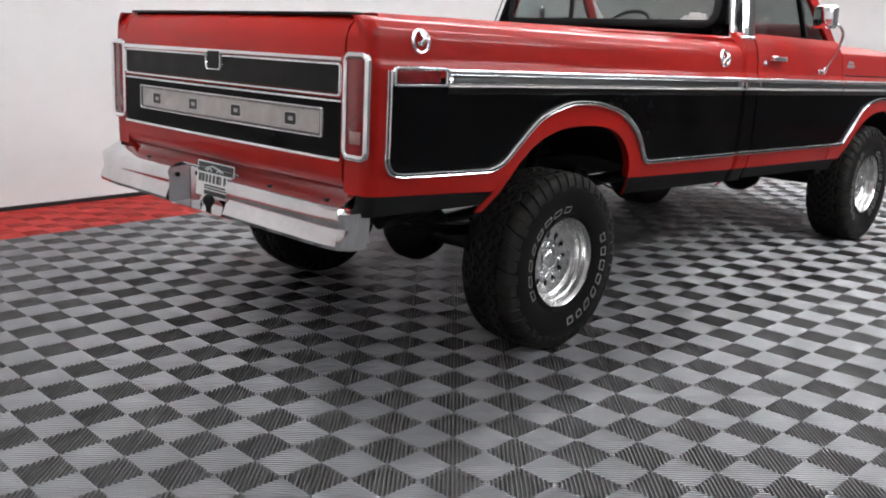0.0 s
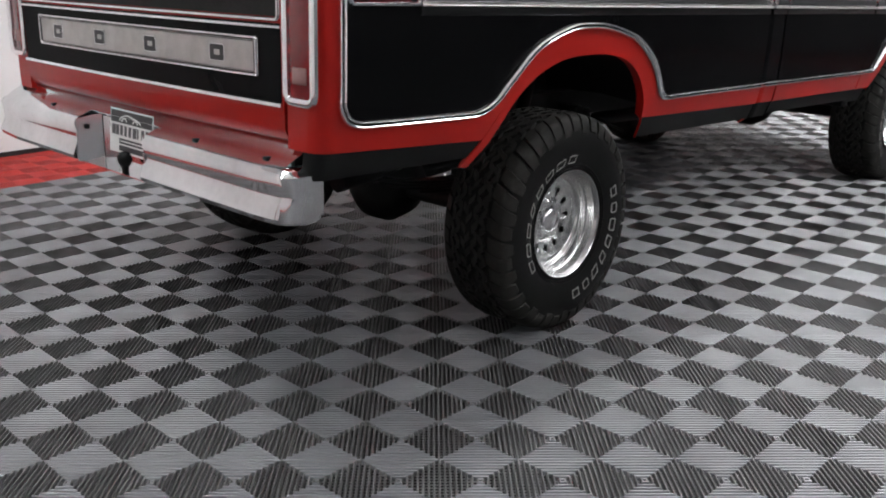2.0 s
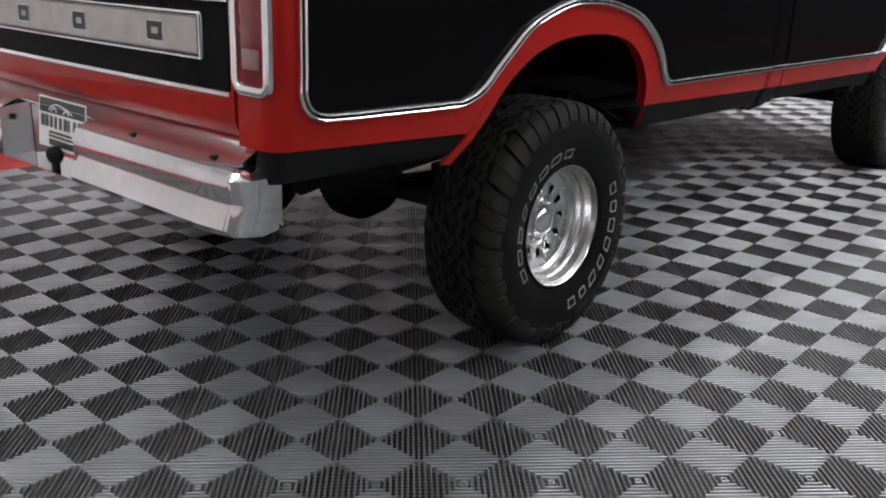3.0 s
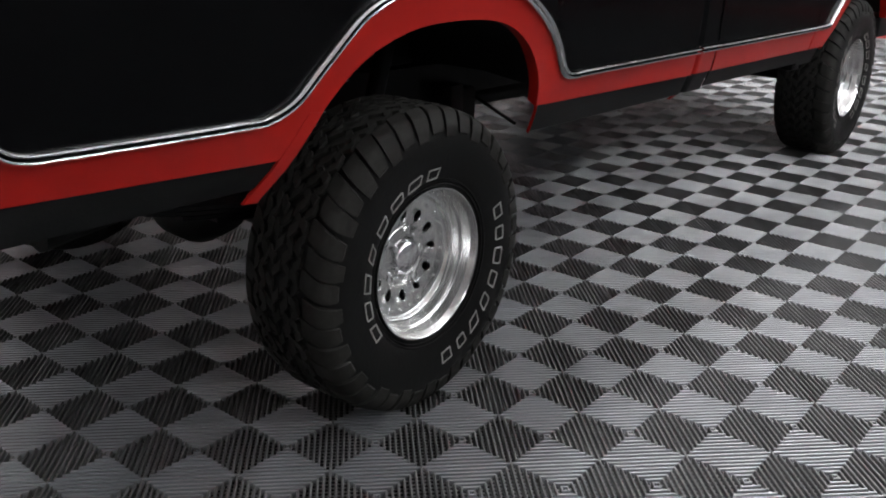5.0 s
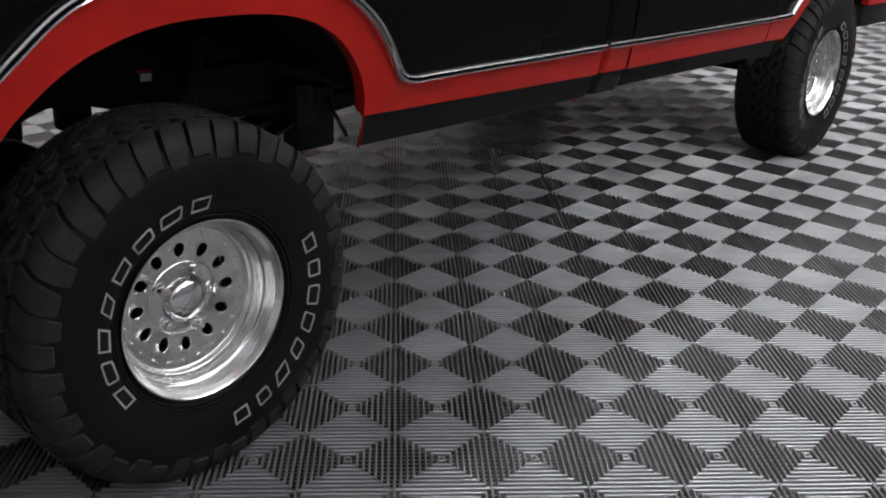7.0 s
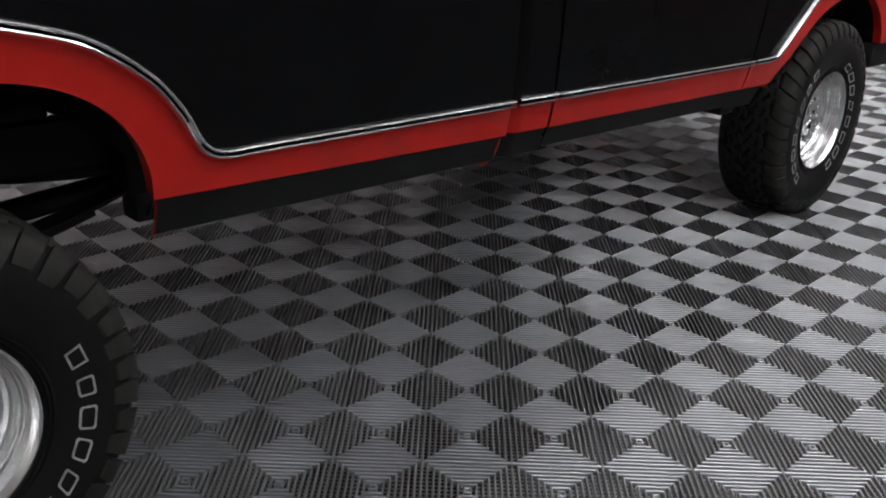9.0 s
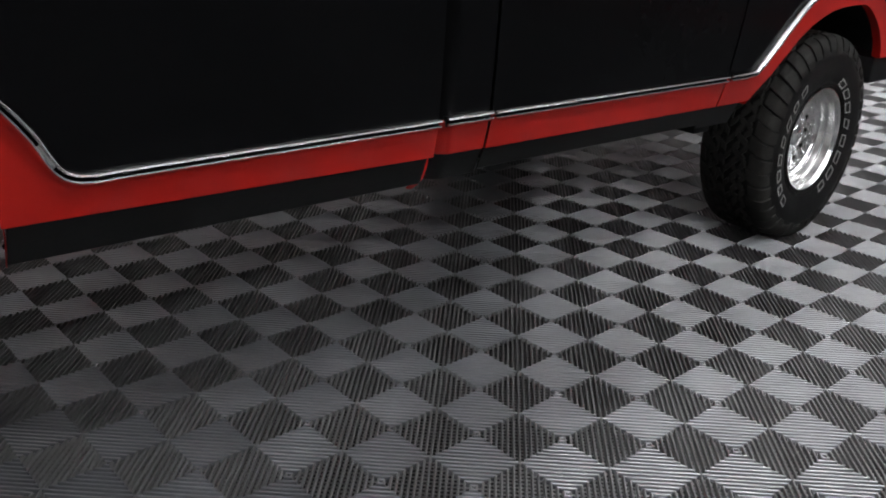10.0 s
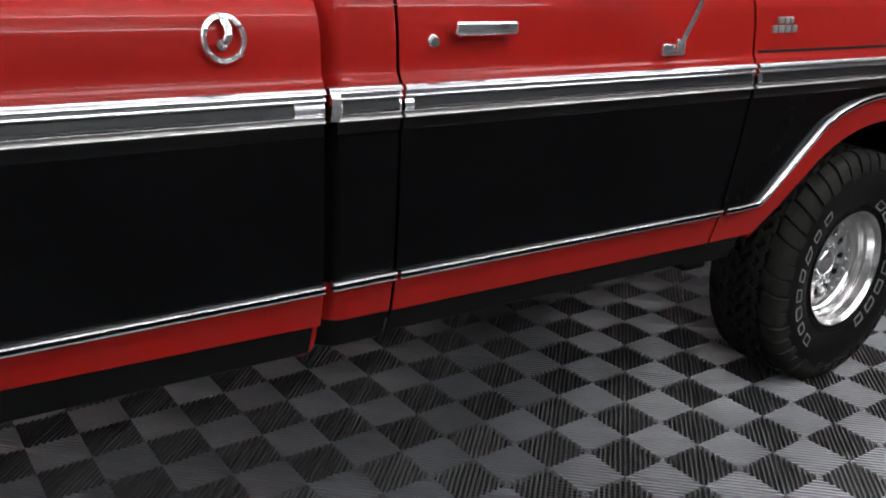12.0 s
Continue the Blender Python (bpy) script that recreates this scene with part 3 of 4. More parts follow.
def gate_plate(x0, x1, z0, z1, out):
    def make(bm):
        rows = [[(x, gate_y(x) - out, z0), (x, gate_y(x) - out, z1)] for x in np.linspace(x0, x1, 24)]
        shell(bm, rows, (0, out + 0.004, 0))
    return make


def gate_line(pts, w, h):
    P = []
    for (xa, za), (xb, zb) in zip(pts, pts[1:]):
        n = max(1, int(math.hypot(xb - xa, zb - za) / 0.05))
        P += [(xa + (xb - xa) * k / n, za + (zb - za) * k / n) for k in range(n)]
    closed = pts[0] == pts[-1]
    if not closed:
        P.append(pts[-1])
    P = [(x, gate_y(x) - 0.0005, z) for x, z in P]
    return lambda bm: sweep(bm, P, bead_section(w, h), lambda i: (0, -1, 0), closed=closed)


def rounded_loop(x0, x1, z0, z1, r, n=5):
    pts = []
    for cx, cz, a0 in ((x1 - r, z1 - r, 0), (x0 + r, z1 - r, 90), (x0 + r, z0 + r, 180), (x1 - r, z0 + r, 270)):
        pts += [(cx + r * math.cos(radians(a0 + 90 * k / n)), cz + r * math.sin(radians(a0 + 90 * k / n))) for k in range(n + 1)]
    return pts + [pts[0]]


gate_part("upper_panel", gate_plate(GX0 + 0.02, GX1 - 0.02, 1.115, 1.215, 0.003), GATE_BLACK, "dark grained upper panel")
gate_part("lower_panel", gate_plate(GX0 + 0.008, GX1 - 0.008, 0.885, 1.098, 0.003), BLACK, "black lower panel")
gate_part("top_strip", gate_line([(GX0 + 0.004, 1.232), (GX1 - 0.004, 1.232)], 0.020, 0.009), CHROME, "bright strip across the tailgate")
gate_part("panel_trim", gate_line(rounded_loop(GX0 + 0.014, GX1 - 0.014, 1.108, 1.216, 0.012), 0.011, 0.008), CHROME, "bright trim round the upper panel")
gate_part("lower_strip", gate_line([(GX0 + 0.004, 1.088), (GX1 - 0.004, 1.088)], 0.011, 0.007), CHROME)
gate_part("bottom_strip", gate_line([(GX0 + 0.002, 0.882), (GX1 - 0.002, 0.882)], 0.016, 0.010), CHROME, "bright strip along the bottom")
gate_part("name_plate", gate_plate(C - 0.644, C + 0.713, 0.962, 1.050, 0.008), SATIN, "brushed silver plate with four dark blocks")
gate_part("name_plate_trim", gate_line(rounded_loop(C - 0.651, C + 0.720, 0.955, 1.057, 0.006), 0.010, 0.012), CHROME)
gate_part("name_plate_line", gate_line(rounded_loop(C - 0.641, C + 0.710, 0.965, 1.047, 0.004), 0.003, 0.0095), PLATE_BLACK)
for bx in (-0.489, -0.164, 0.170, 0.538):
    gate_part("block_mark", gate_plate(C + bx - 0.034, C + bx + 0.034, 0.984, 1.027, 0.011), PLATE_BLACK, "small dark block mark")
    gate_part("block_edge", gate_line(rounded_loop(C + bx - 0.036, C + bx + 0.036, 0.982, 1.029, 0.008), 0.004, 0.012), CHROME)
    gate_part("block_core", gate_plate(C + bx - 0.013, C + bx + 0.013, 0.998, 1.013, 0.0125), SATIN)


def latch(bm):
    box(bm, C - 0.048, C + 0.048, gate_y(C) - 0.010, gate_y(C) + 0.02, 1.165, 1.236, 0.004)


gate_part("latch_pocket", latch, DARK, "dark latch pocket")
gate_part("latch_trim", gate_line([(C - 0.055, 1.225), (C - 0.055, 1.172), (C - 0.045, 1.160), (C + 0.045, 1.160), (C + 0.055, 1.172), (C + 0.055, 1.225)], 0.010, 0.014), CHROME, "bright trim round the latch")
gate_part("top_edge_cap", lambda bm: box(bm, GX0 + 0.005, GX1 - 0.005, TY + 0.03, TY + 0.085, 1.385, 1.396, 0.004), FRAME_BLACK, "black top edge of the tailgate")


# rear pillar faces and tail lights
def pillar_face(bm):
    rows = []
    for z in np.linspace(0.766, 1.386, 30):
        top = max(0.0, z - 1.30)
        y = TY + 0.004 + (0.075 * (top / 0.10) ** 2 if top else 0)
        rows.append([(x, y, z) for x in np.linspace(C + 0.832, side_x(-1.149, z), 6)])
    shell(bm, rows, (0, 0.02, 0))


body("pillar_face", pillar_face, RED, "red face beside the tailgate")


def lamp_ring(x0, x1, z0, z1, r, w, h, y):
    P = [(x, y, z) for x, z in rounded_loop(x0, x1, z0, z1, r)[:-1]]
    return lambda bm: sweep(bm, P, bead_section(w, h), lambda i: (0, -1, 0), closed=True)


lamp_at = TY + 0.002
body("tail_light_bezel", lamp_ring(C + 0.838, C + 0.954, 0.898, 1.250, 0.024, 0.024, 0.014, lamp_at), CHROME, "tall chrome tail light bezel")
body("tail_light", lambda bm: box(bm, C + 0.846, C + 0.946, lamp_at - 0.007, lamp_at + 0.01, 0.906, 1.242, 0.006), LENS_RED, "tall dark red tail light lens")
body("reversing_light", lambda bm: box(bm, C + 0.868, C + 0.928, lamp_at - 0.010, lamp_at, 0.945, 0.990, 0.003), LENS_WHITE, "pale reversing light lens")

# ---------------- rear step bumper ----------------


def bumper_profile(x):
    """Cross section of the step bumper, from the body out and down."""
    end = max(0.0, abs(x - C) - 0.80)
    y0 = -1.226 + 0.10 * end
    return [(-1.100, 0.768), (-1.112, 0.772), (-1.121, 0.770), (-1.128, 0.763), (-1.136, 0.750), (-1.165, 0.735), (y0 + 0.018, 0.715), (y0 + 0.004, 0.708), (y0 - 0.004, 0.694), (y0 + 0.004, 0.646), (y0 + 0.005, 0.636),
            (y0 - 0.016, 0.580), (y0 - 0.010, 0.566), (y0 + 0.02, 0.561), (-1.13, 0.564)]


def bumper_half(x0, x1):
    def make(bm):
        rows = [[(x, y, z) for y, z in bumper_profile(x)] for x in np.linspace(x0, x1, 18)]
        vs = grid(bm, rows)
        for r in (vs[0], vs[-1]):
            bm.faces.new(r)
    return make


NL, NR = C - 0.295, C + 0.175
LIFT = Matrix.Translation((0, 0, 0.008))
bumper = body("rear_bumper", lambda bm: (bumper_half(NR, C + 0.879)(bm), bm.transform(LIFT)), BUMPER_METAL, "worn chrome step bumper", both=False)


def bumper_part(name, make, mat, label="", smooth=40):
    bm = bmesh.new()
    make(bm)
    bm.transform(LIFT @ RAKE)
    return part(name, bm, mat, bumper, label, smooth)


bumper_part("bumper_face", bumper_half(C - 0.982, NL), BUMPER_METAL)


def step_middle(bm):
    shell(bm, [[(x, y, z) for y, z in bumper_profile(C)[:6]] for x in (NL, C, NR)], (0, 0, -0.004))


bumper_part("step", step_middle, BUMPER_METAL)


def bumper_end(sign):
    """The bumper's end, turned round the corner and back along the side, its lower edge rising."""
    x0 = 0.879 if sign > 0 else 0.982

    def make(bm):
        prof = bumper_profile(C + sign * x0)[6:]
        n, rad = 9, 0.042
        rows = []
        for k in range(n):
            a = radians(90 * k / (n - 1))
            rows.append([(C + sign * (x0 + rad * math.sin(a) * min(1, (0.722 - z) / 0.02)), y + rad * (1 - math.cos(a)) if y < -1.16 else y, z + 0.001) for y, z in prof])
        for d in (0.3, 0.7, 1.0):
            rows.append([(C + sign * (x0 + rad * min(1, (0.722 - z) / 0.02)), (y + rad) * (1 - d) - 1.098 * d if y < -1.16 else max(y, -1.11), z + 0.001 + (0.018 * d if z < 0.60 else 0)) for y, z in prof])
        shell(bm, rows, (-sign * 0.003, 0.002, 0))
    return make


bumper_part("end_cap", bumper_end(1), BUMPER_METAL)
bumper_part("end_cap", bumper_end(-1), BUMPER_METAL)


def notch(bm):
    shell(bm, [[(x, -1.150, z) for z in (0.556, 0.722)] for x in np.linspace(NL - 0.01, NR + 0.01, 6)], (0, 0.004, 0))
    for xa, xb in ((NL, NL + 0.05), (NR, NR - 0.012)):
        shell(bm, [[(xa, -1.226, z) for z in (0.557, 0.708)], [(xb, -1.152, z) for z in (0.557, 0.730)]], (0.004, 0, 0))
    shell(bm, [[(NL, -1.212, 0.557), (NR, -1.212, 0.557)], [(NL, -1.14, 0.557), (NR, -1.14, 0.557)]], (0, 0, -0.004))


bumper_part("plate_recess", notch, BUMPER_METAL, "recess for the plate")
for hz in (0.682,):
    bumper_part("bolt", lambda bm, hz=hz: box(bm, NL + 0.014, NL + 0.030, -1.205, -1.185, hz - 0.009, hz + 0.009, 0.004), FRAME_BLACK, "dark bolt beside the recess")


def hitch_ball(bm):
    n = 14
    prof = [(0.0001, 0.628), (0.014, 0.625), (0.024, 0.613), (0.026, 0.601), (0.020, 0.585), (0.012, 0.577), (0.012, 0.550)]
    rows = [[(C - 0.02 + r * math.cos(2 * math.pi * k / n), -1.190 + r * math.sin(2 * math.pi * k / n), z) for r, z in prof] for k in range(n)]
    grid(bm, rows, close_u=True)


bumper_part("hitch_ball", hitch_ball, FRAME_BLACK, "black tow ball")
for sx in (-0.56, 0.42, 0.78):
    bumper_part("step_bolt", lambda bm, sx=sx: box(bm, C + sx - 0.010, C + sx + 0.010, -1.190, -1.170, 0.722, 0.7315, 0.002), FRAME_BLACK, "dark bolt hole in the step")

def plate_face(z):
    """The plate leans back a little."""
    return -1.176 + 0.10 * (z - 0.614)


def plate_piece(name, x0, x1, z0, z1, out, mat, label="", parent=None):
    bm = bmesh.new()
    shell(bm, [[(C + x - 0.028, plate_face(z) - out, z) for z in (z0, z1)] for x in (x0, x1)], (0, 0.0015, 0))
    bm.transform(LIFT @ RAKE)
    return part(name, bm, mat, parent or bumper, label)


dealer_plate = plate_piece("plate", -0.122, 0.165, 0.614, 0.762, 0.0, WHITE_FILM, "white and black dealer plate with bars for writing")
plate_piece("plate_header", -0.117, 0.160, 0.716, 0.757, 0.001, PLATE_BLACK, "black header of the plate", dealer_plate)
for k, w in enumerate((0.024, 0.020, 0.018, 0.016, 0.018, 0.024, 0.010, 0.018, 0.018)):
    plate_piece("plate_mark", -0.108 + 0.0285 * k, -0.108 + 0.0285 * k + w, 0.674, 0.708, 0.001, INK, "", dealer_plate)
plate_piece("plate_mark", -0.055, 0.155, 0.646, 0.664, 0.001, PLATE_BLACK, "", dealer_plate)
plate_piece("plate_mark", -0.045, 0.145, 0.653, 0.657, 0.002, WHITE_FILM, "", dealer_plate)
plate_piece("plate_mark", -0.055, 0.155, 0.622, 0.640, 0.001, PLATE_BLACK, "", dealer_plate)


def plate_logo(bm):
    """A plain white arc with two small arches under it."""
    for pts in (((-0.055, 0.724), (-0.040, 0.736), (-0.005, 0.744), (0.030, 0.740), (0.070, 0.733), (0.088, 0.724)),
                ((-0.040, 0.722), (-0.028, 0.732), (-0.015, 0.733), (-0.006, 0.722)), ((0.035, 0.722), (0.046, 0.731), (0.058, 0.731), (0.068, 0.722))):
        P = smooth_curve([(C + x - 0.028, plate_face(z) - 0.002, z) for x, z in pts], 0.006)
        sweep(bm, P, [(-0.0022, -0.0005), (-0.0022, 0.001), (0.0022, 0.001), (0.0022, -0.0005)], lambda i: (0, -1, 0))
    bm.transform(LIFT @ RAKE)


part("plate_emblem", plate_logo(b := bmesh.new()) or b, WHITE_FILM, dealer_plate, "plain white emblem")

# ---------------- cab ----------------


def cab_half(z):
    """Half width of the cab above the belt."""
    return float(np.interp(z, (1.40, 1.46, 1.70, 1.86, 1.92, 1.95), (0.905, 0.895, 0.845, 0.80, 0.74, 0.60)))


def cab_back(z):
    return float(np.interp(z, (1.36, 1.46, 1.86, 1.92, 1.95), (1.445, 1.452, 1.545, 1.60, 1.70)))


def cab_front(z):
    return float(np.interp(z, (1.44, 1.84, 1.92, 1.95), (2.72, 2.30, 2.20, 2.08)))


GW, GZ0, GZ1 = 0.735, 1.492, 1.835


def back_wall(bm):
    """Rear wall of the cab, with the window's opening."""
    xs = [-1, -0.98] + list(np.linspace(-GW, GW, 2)) + [0.98, 1]
    zs = [1.20, 1.40, GZ0, GZ1, 1.88]
    for i in range(len(xs) - 1):
        for j in range(len(zs) - 1):
            if i == 2 and j == 2:
                continue
            q = []
            for a, b in ((i, j), (i + 1, j), (i + 1, j + 1), (i, j + 1)):
                u, z = xs[a], zs[b]
                w = cab_half(z) if abs(u) > 0.9 else 1.0
                q.append(Vector((C + u * w, cab_back(z) + (0.02 if abs(u) == 1 else 0), z)))
            f = [bm.verts.new(p) for p in q]
            g = [bm.verts.new(p + Vector((0, 0.03, 0))) for p in q]
            bm.faces.new(f)
            bm.faces.new(g[::-1])
            for k in range(4):
                bm.faces.new((f[k], g[k], g[(k + 1) % 4], f[(k + 1) % 4]))


body("cab_back", back_wall, BLACK, "gloss black rear wall of the cab", both=False)
GP = [(C + x, cab_back(z) - 0.002, z) for x, z in rounded_loop(-GW, GW, GZ0, GZ1, 0.06)[:-1]]
back_window = body("rear_window", lambda bm: sweep(bm, GP, bead_section(0.045, 0.012), lambda i: (0, -1, 0.1), closed=True), FRAME_BLACK, "rear window in a black rubber seal", both=False)


def pane(rows, name, parent, label="clear glass pane", depth=(0, 0.004, 0)):
    bm = bmesh.new()
    shell(bm, rows, depth)
    bm.transform(RAKE)
    ob = part(name, bm, GLASS, parent, label)
    ob.visible_shadow = False
    return ob


pane([[(C + x, cab_back(z) + 0.012, z) for z in (GZ0 - 0.005, GZ1 + 0.005)] for x in (-GW - 0.005, GW + 0.005)], "pane", back_window)
# small white sticker on the rear glass: an outlined car shape over a bar
for x0, x1, z0, z1 in ((0.55, 0.715, 1.510, 1.522), (0.565, 0.705, 1.524, 1.534), (0.60, 0.67, 1.534, 1.552), (0.66, 0.70, 1.534, 1.546)):
    bm = bmesh.new()
    box(bm, x0, x1, cab_back(1.53) + 0.003, cab_back(1.53) + 0.0085, z0, z1, 0.002)
    bm.transform(RAKE)
    part("sticker", bm, WHITE_FILM, back_window, "white window sticker")


def pillar(bm):
    rows = []
    for z in np.linspace(1.43, 1.88, 12):
        w = cab_half(z)
        rows.append([(C + w - 0.05, cab_back(z) - 0.004, z), (C + w - 0.02, cab_back(z) + 0.002, z), (C + w + 0.002, cab_back(z) + 0.03, z), (C + w + 0.010, cab_back(z) + 0.075, z), (C + w + 0.012, cab_back(z) + 0.13, z)])
    shell(bm, rows, (-0.01, 0, 0))


body("cab_pillar", pillar, CHROME, "bright pillar panel at the rear of the cab")
body("belt_strip", lambda bm: sweep(bm, smooth_curve([(C + 0.42, 1.439, 1.414), (C + 0.80, 1.440, 1.418), (C + 0.885, 1.448, 1.420), (side_x(1.5, 1.42) + 0.004, 1.47, 1.424), (side_x(1.5, 1.42) + 0.004, 1.57, 1.424)], 0.02), bead_section(0.020, 0.010), lambda i: (0.5, -0.6, 0.3)), CHROME, "thin chrome belt strip")


def roof(bm):
    rows = []
    for u in np.linspace(0, 1, 14):
        row = []
        for z, s in ((1.86, 1), (1.92, 1), (1.95, 1), (1.962, 0.4), (1.965, 0), (1.962, -0.4), (1.95, -1), (1.92, -1), (1.86, -1)):
            y = cab_back(min(z, 1.95)) + (cab_front(max(min(z, 1.95), 1.86)) - cab_back(min(z, 1.95))) * u
            row.append((C + s * cab_half(min(z, 1.95)), y, z))
        rows.append(row)
    shell(bm, rows, (0, 0, -0.02))


body("roof", roof, RED, "red cab roof", both=False)


def window_post(y0, y1, w, d=0.03):
    def make(bm):
        P = [(C + cab_half(z) - 0.005, y0 + (y1 - y0) * (z - 1.43) / 0.43, z) for z in np.linspace(1.43, 1.87, 8)]
        sweep(bm, P, [(-w / 2, -d), (-w / 2, 0), (w / 2, 0), (w / 2, -d)], lambda i: (1, 0, 0.1))
    return make


body("door_post", window_post(1.60, 1.655, 0.045), RED, "red window frame post")
body("windscreen_post", window_post(2.64, 2.25, 0.07), RED, "red windscreen post")
body("vent_post", window_post(2.28, 2.20, 0.022), FRAME_BLACK, "dark vent window post")


def door_glass(flip):
    rows = [[(C + flip * (cab_half(z) - 0.02), y0 + (y1 - y0) * (z - 1.43) / 0.43, z) for z in (1.43, 1.64, 1.86)] for y0, y1 in ((1.60, 1.655), (2.0, 1.97), (2.64, 2.25))]
    pane(rows, "door_window", truck, "clear side window", depth=(0.004, 0, 0))


door_glass(1)
door_glass(-1)
pane([[(C + x, cab_front(z), z) for z in (1.44, 1.86)] for x in (-0.80, 0, 0.80)], "windscreen", truck, "clear windscreen")


def hood(bm):
    rows = []
    for y in np.linspace(2.74, 4.25, 16):
        drop = 0.03 * max(0, (y - 3.6) / 0.65) ** 2
        row = []
        for u in np.linspace(-1, 1, 15):
            z = 1.455 - 0.075 * abs(u) ** 5 - drop
            row.append((C + u * 0.915, y, z))
        rows.append(row)
    shell(bm, rows, (0, 0, -0.02))


body("hood", hood, RED, "red hood", both=False)
body("cowl", lambda bm: box(bm, C - 0.86, C + 0.86, 2.62, 2.76, 1.36, 1.435, 0.01), RED, both=False)
body("front_panel", lambda bm: box(bm, C - 0.90, C + 0.90, 4.20, 4.26, 0.82, 1.42, 0.02), FRAME_BLACK, "dark front of the truck", both=False)
body("front_bumper", lambda bm: box(bm, C - 0.95, C + 0.95, 4.22, 4.36, 0.68, 0.86, 0.02), CHROME, "chrome front bumper", both=False)
body("front_valance", lambda bm: box(bm, C + 0.62, C + 0.945, 3.74, 4.20, 0.69, 0.80, 0.015), FRAME_BLACK, "dark panel below the front fender")
body("firewall", lambda bm: box(bm, C - 0.88, C + 0.88, 2.70, 2.74, 0.70, 1.40), DARK, both=False)
body("cab_floor", lambda bm: box(bm, C - 0.90, C + 0.90, 1.46, 2.72, 0.68, 0.72), DARK, both=False)

# lock, handle, mirror foot, fender badge
body("door_lock", lambda bm: revolve(bm, [(0.0001, side_x(1.67, 1.285) + 0.009), (0.010, side_x(1.67, 1.285) + 0.009), (0.015, side_x(1.67, 1.285) + 0.004), (0.016, side_x(1.67, 1.285) - 0.004)], (1.658, 1.294), 20), CHROME, "round chrome door lock")


def door_handle(bm):
    y0, y1, z = 1.697, 1.855, 1.321
    x = side_x(1.8, z)
    box(bm, x + 0.016, x + 0.034, y0, y1, z - 0.014, z + 0.014, 0.006, 3)
    box(bm, x - 0.004, x + 0.020, y0 + 0.004, y0 + 0.03, z - 0.012, z + 0.012, 0.003)
    box(bm, x - 0.004, x + 0.020, y1 - 0.03, y1 - 0.004, z - 0.012, z + 0.012, 0.003)


body("door_handle", door_handle, CHROME, "chrome pull handle")


def badge(bm):
    x = side_x(2.8, 1.31)
    for a, b, z0, z1 in ((2.775, 2.795, 1.316, 1.334), (2.800, 2.818, 1.316, 1.334), (2.822, 2.836, 1.316, 1.334), (2.752, 2.772, 1.292, 1.312), (2.776, 2.80, 1.292, 1.312), (2.804, 2.828, 1.292, 1.312), (2.832, 2.856, 1.292, 1.312)):
        box(bm, x - 0.003, x + 0.006, a, b, z0, z1, 0.002)


body("fender_badge", badge, SATIN, "small silver block badge")
body("hood_seam", lambda bm: box(bm, side_x(3.3, 1.245) - 0.004, side_x(3.3, 1.245) + 0.0006, 2.70, 4.2, 1.240, 1.248), DARK, "dark seam along the fender")


def mirror_arm(bm):
    x = side_x(2.35, 1.262)
    box(bm, x - 0.004, x + 0.018, 2.315, 2.395, 1.246, 1.276, 0.005)
    box(bm, x + 0.010, x + 0.034, 2.345, 2.375, 1.255, 1.290, 0.005)
    tube(bm, smooth_curve([(x + 0.026, 2.36, 1.27), (x + 0.085, 2.345, 1.38), (x + 0.13, 2.30, 1.47), (x + 0.14, 2.22, 1.52), (x + 0.10, 2.16, 1.55)], 0.02), 0.0085)


arm = body("mirror_arm", mirror_arm, CHROME, "chrome mirror arm on its bracket")
for flip in (Matrix.Identity(4), FLIP):
    bm = bmesh.new()
    box(bm, 1.02, 1.150, 2.08, 2.14, 1.505, 1.635, 0.02, 3)
    bm.transform(RAKE @ flip)
    head = part("mirror_head", bm, CHROME, truck, "rectangular chrome door mirror")
    bm = bmesh.new()
    box(bm, 1.03, 1.140, 2.076, 2.0795, 1.515, 1.625, 0.001)
    bm.transform(RAKE @ flip)
    part("mirror_pane", bm, MIRROR, head, "mirror glass")

# cabin
body("bench_seat", lambda bm: (box(bm, C - 0.72, C + 0.72, 1.62, 2.12, 0.86, 1.06, 0.05, 3), box(bm, C - 0.72, C + 0.72, 1.53, 1.66, 1.0, 1.42, 0.05, 3)), SEAT, "dark bench seat", both=False)
body("dashboard", lambda bm: box(bm, C - 0.82, C + 0.82, 2.42, 2.66, 1.16, 1.545, 0.04, 3), DASH, "dark red dashboard", both=False)


def steering(bm):
    c, tilt = Vector((C - 0.36, 2.22, 1.455)), radians(35)
    n = 28
    ax, ay = Vector((1, 0, 0)), Vector((0, math.sin(tilt), math.cos(tilt)))
    nn = ax.cross(ay)
    P = [c + 0.19 * (ax * math.cos(2 * math.pi * k / n) + ay * math.sin(2 * math.pi * k / n)) for k in range(n)]
    sweep(bm, P, [(0.012 * math.cos(2 * math.pi * k / 8), 0.012 * math.sin(2 * math.pi * k / 8)) for k in range(8)], lambda i: nn, closed=True)
    for a in (20, 160, 270):
        tube(bm, [c, c + 0.18 * (ax * math.cos(radians(a)) + ay * math.sin(radians(a)))], 0.010)
    tube(bm, [c, c + Vector((0, 0.3, -0.16))], 0.025)


body("steering_wheel", steering, FRAME_BLACK, "black steering wheel", both=False)

